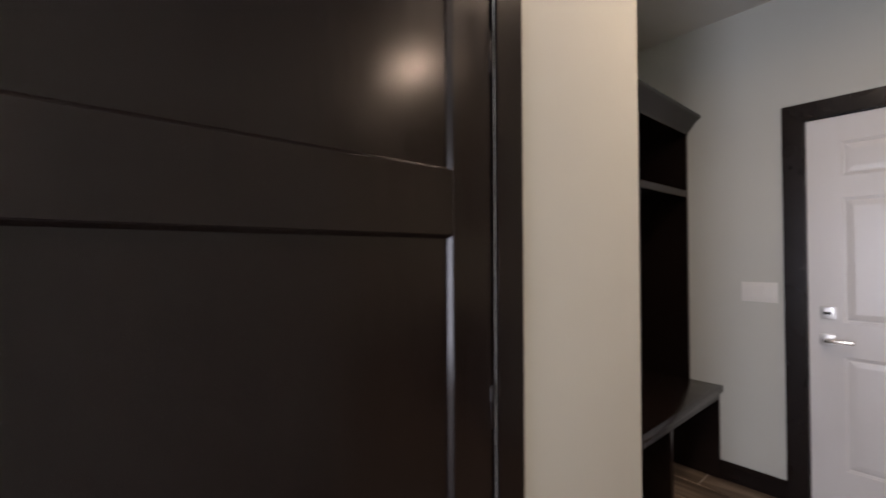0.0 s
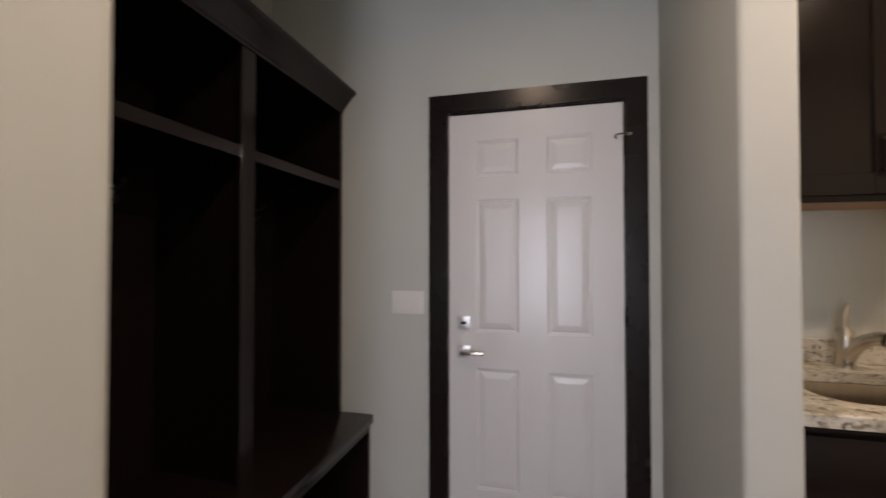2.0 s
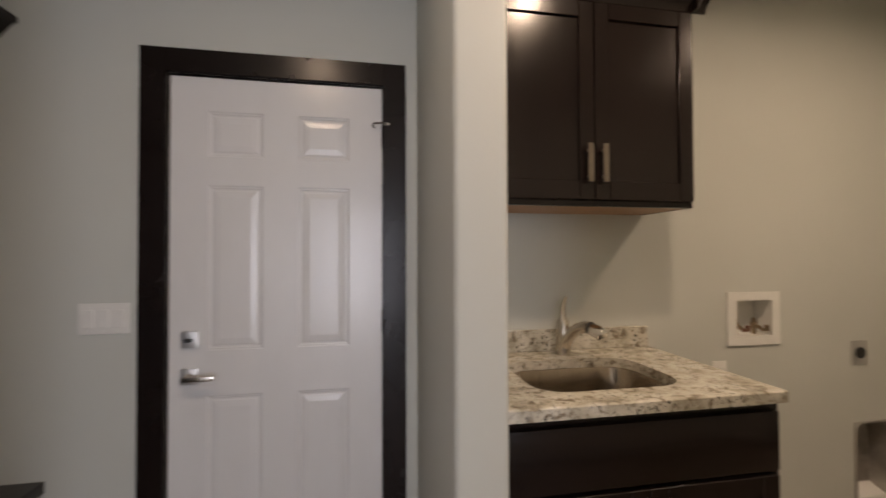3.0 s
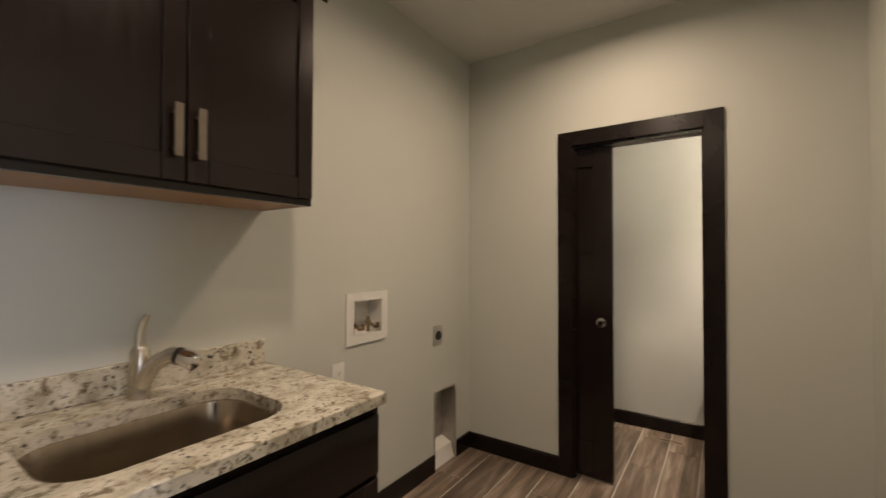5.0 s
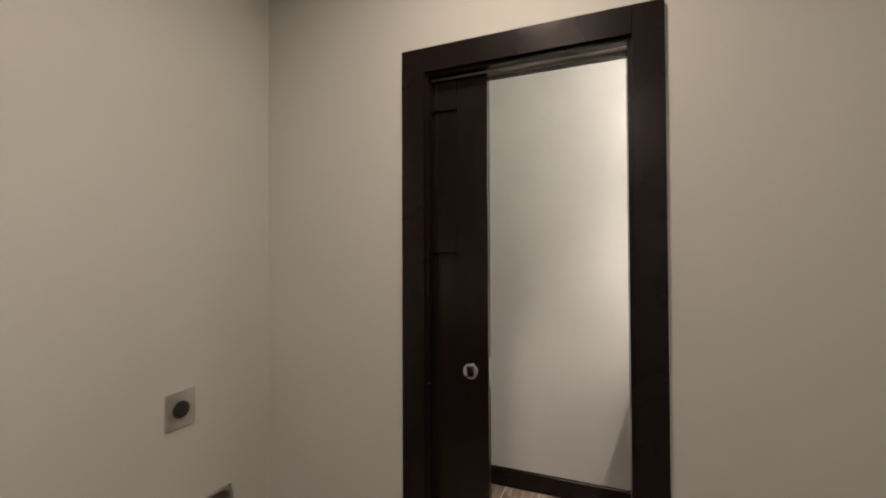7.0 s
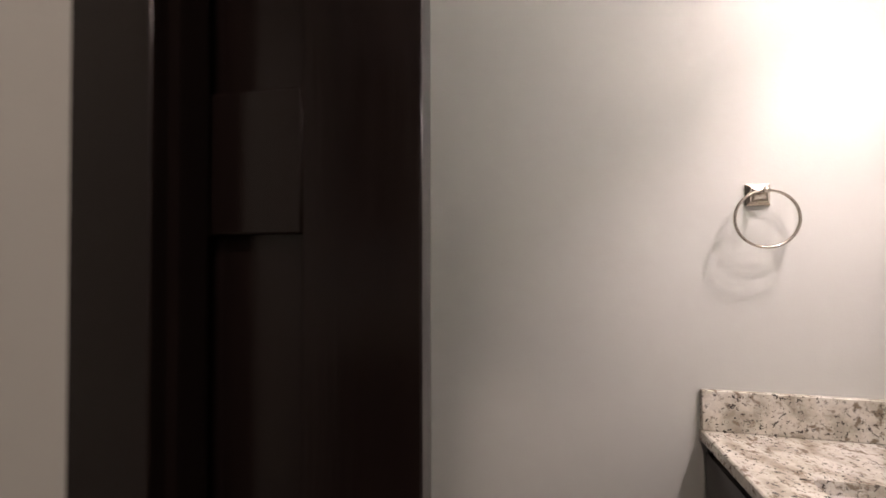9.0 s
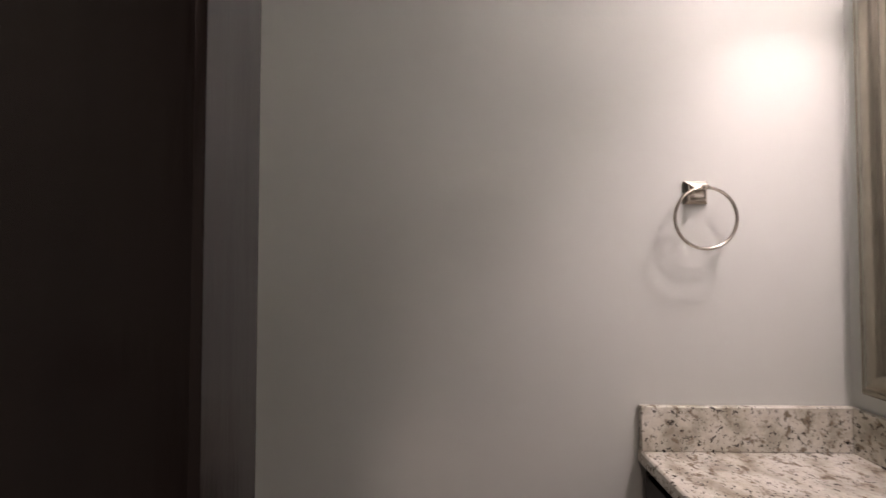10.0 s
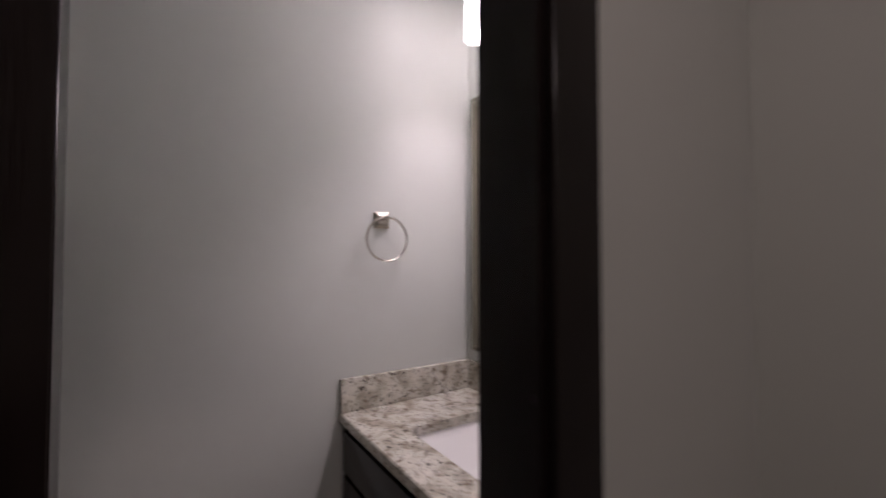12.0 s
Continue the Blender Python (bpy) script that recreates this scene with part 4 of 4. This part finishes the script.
cs = [(MX0, MZ0, 1, 1), (MX1, MZ0, -1, 1), (MX1, MZ1, -1, -1), (MX0, MZ1, 1, -1)]
for i in range(4):
    part("frame_rail", rail_bm(cs[i], cs[(i + 1) % 4]), MFRAME, mi)
part("mirror_glass", bm_box(MX0 + 0.103, MY + 0.001, MZ0 + 0.103, MX1 - 0.103, MY + 0.0185, MZ1 - 0.103), MIRROR, mi, "clear silvered mirror glass", False)
settle(mi)

# ---- vanity light ----
vl = thing("vanity_light", "three-shade vanity wall light, lit, above the mirror", "wall light")
part("back_plate", bm_box(3.68, SB + 0.001, 2.385, 4.30, SB + 0.025, 2.445, 0.004), NICKEL, vl)
for sx in SCONCE_X:
    part("arm", bm_tube([(sx, SB + 0.02, 2.415), (sx, SB + 0.08, 2.42), (sx, SCONCE_Y - 0.013, 2.418), (sx, SCONCE_Y, 2.40), (sx, SCONCE_Y, 2.362)], [0.008] * 5, 12), NICKEL, vl)
    part("socket_cap", bm_cyl((sx, SCONCE_Y, 2.352), (sx, SCONCE_Y, 2.378), 0.036, 0.024, 24, 0.002), NICKEL, vl)
    bm = bmesh.new()
    for r0, z0, z1 in ((0.050, 2.165, 2.352),):
        bmesh.ops.create_cone(bm, cap_ends=False, segments=32, radius1=r0, radius2=r0 - 0.004, depth=z1 - z0)
        bmesh.ops.transform(bm, matrix=Matrix.Translation((sx, SCONCE_Y, (z0 + z1) / 2)), verts=bm.verts[:])
    sh = part("shade", bm, SHADE, vl, "glowing frosted glass shade")
    md = sh.modifiers.new("thickness", "SOLIDIFY")
    md.thickness = 0.003
settle(vl)

# ---- towel ring ----
tr = thing("towel_ring", "brushed nickel towel ring on a square mount", "towel ring")
RX = B - 0.045
MYC, MZC = 1.2585, 1.5275
mount = bmesh.new()
loops = []
for half, off in ((0.0315, 0.0005), (0.0315, 0.005), (0.029, 0.007), (0.0225, 0.012), (0.021, 0.0155), (0.014, 0.0185)):
    loops.append([mount.verts.new((B - off, MYC + sy * half, MZC + sz * half)) for sy, sz in ((-1, -1), (1, -1), (1, 1), (-1, 1))])
for l0, l1 in zip(loops, loops[1:]):
    for i in range(4):
        mount.faces.new((l0[i], l0[(i + 1) % 4], l1[(i + 1) % 4], l1[i]))
mount.faces.new(loops[-1])
mount.faces.new(loops[0][::-1])
bmesh.ops.recalc_face_normals(mount, faces=mount.faces[:])
part("mount", mount, NICKEL, tr, "square stepped mount", False)
part("post", bm_tube([(B - 0.017, MYC, MZC + 0.004), (B - 0.030, MYC, MZC + 0.006), (RX + 0.004, MYC, MZC + 0.007), (RX - 0.004, MYC, MZC + 0.007), (RX - 0.011, MYC, MZC + 0.007),
     (RX - 0.0135, MYC, MZC + 0.007)], [0.0085, 0.0065, 0.0075, 0.0092, 0.0075, 0.003], 18), NICKEL, tr, "short post with a ball end")
part("ring", bm_tube([(RX, MYC - 0.003 + 0.080 * math.cos(a * math.tau / 64), MZC + 0.007 - 0.080 + 0.080 * math.sin(a * math.tau / 64)) for a in range(65)], [0.0044] * 65, 12), NICKEL, tr, "round metal ring")
settle(tr)

# ---- floor register ----
rg = thing("floor_register", "small tan metal floor vent register set in the tiles", "floor vent")
part("frame", wall_cells(1.680, 1.930, 0, 1, [(1.69, 1.92, 0.14, 0.86)], lambda a, b, c, d: bm_box(4.262 + 0.056 * c, a, 0.001, 4.262 + 0.056 * d, b, 0.005)), REGISTER, rg, "", False)
part("backing", bm_box(4.268, 1.688, 0.0006, 4.312, 1.922, 0.0014), BLACK, rg, "", False)
for i in range(18):
    y = 1.694 + i * 0.0127
    if i != 9:
        part("slat", bm_box(4.270, y, 0.0014, 4.310, y + 0.005, 0.0042), REGISTER, rg, "", False)
settle(rg)

# ---- floor of wood-look tiles ----
floor = structure("floor", bm_box(BACK - T, HY0 - T, -0.06, B + T, N + T, -0.003), GROUT, "wood-look porcelain plank tile floor with light grout", "floor")
TW, TL, GAP = 0.1985, 0.915, 0.006


def tile_mesh(l, w):
    bm = bm_box(GAP / 2, GAP / 2, -0.008, l - GAP / 2, w - GAP / 2, 0.0)
    top = [e for e in bm.edges if all(v.co.z > -0.001 for v in e.verts)]
    bmesh.ops.bevel(bm, geom=top, offset=0.0012, segments=1, affect="EDGES")
    me = bpy.data.meshes.new("floor_tile")
    bm.to_mesh(me)
    bm.free()
    me.materials.append(TILE)
    return me


tile_cache = {}
row = 0
y = 1.969 - 24 * TW
while y < N + 0.05:
    x_lo, x_hi = (BACK - 0.05, B + 0.05) if y + TW > SB else (WW - 0.1, HX1 + 0.06)
    x = BACK - 0.05 - TL * (((row * 0.37) % 1.0) + 0.02)
    while x < x_hi:
        a, b = max(x, x_lo), min(x + TL, x_hi)
        if b - a > 0.03 and y > HY0 - 0.2:
            key = round(b - a, 3)
            if key not in tile_cache:
                tile_cache[key] = tile_mesh(b - a, TW)
            o = new("floor_tile", tile_cache[key])
            o.location = (a, y, 0)
            o.parent = floor
        x += TL
    y += TW
    row += 1
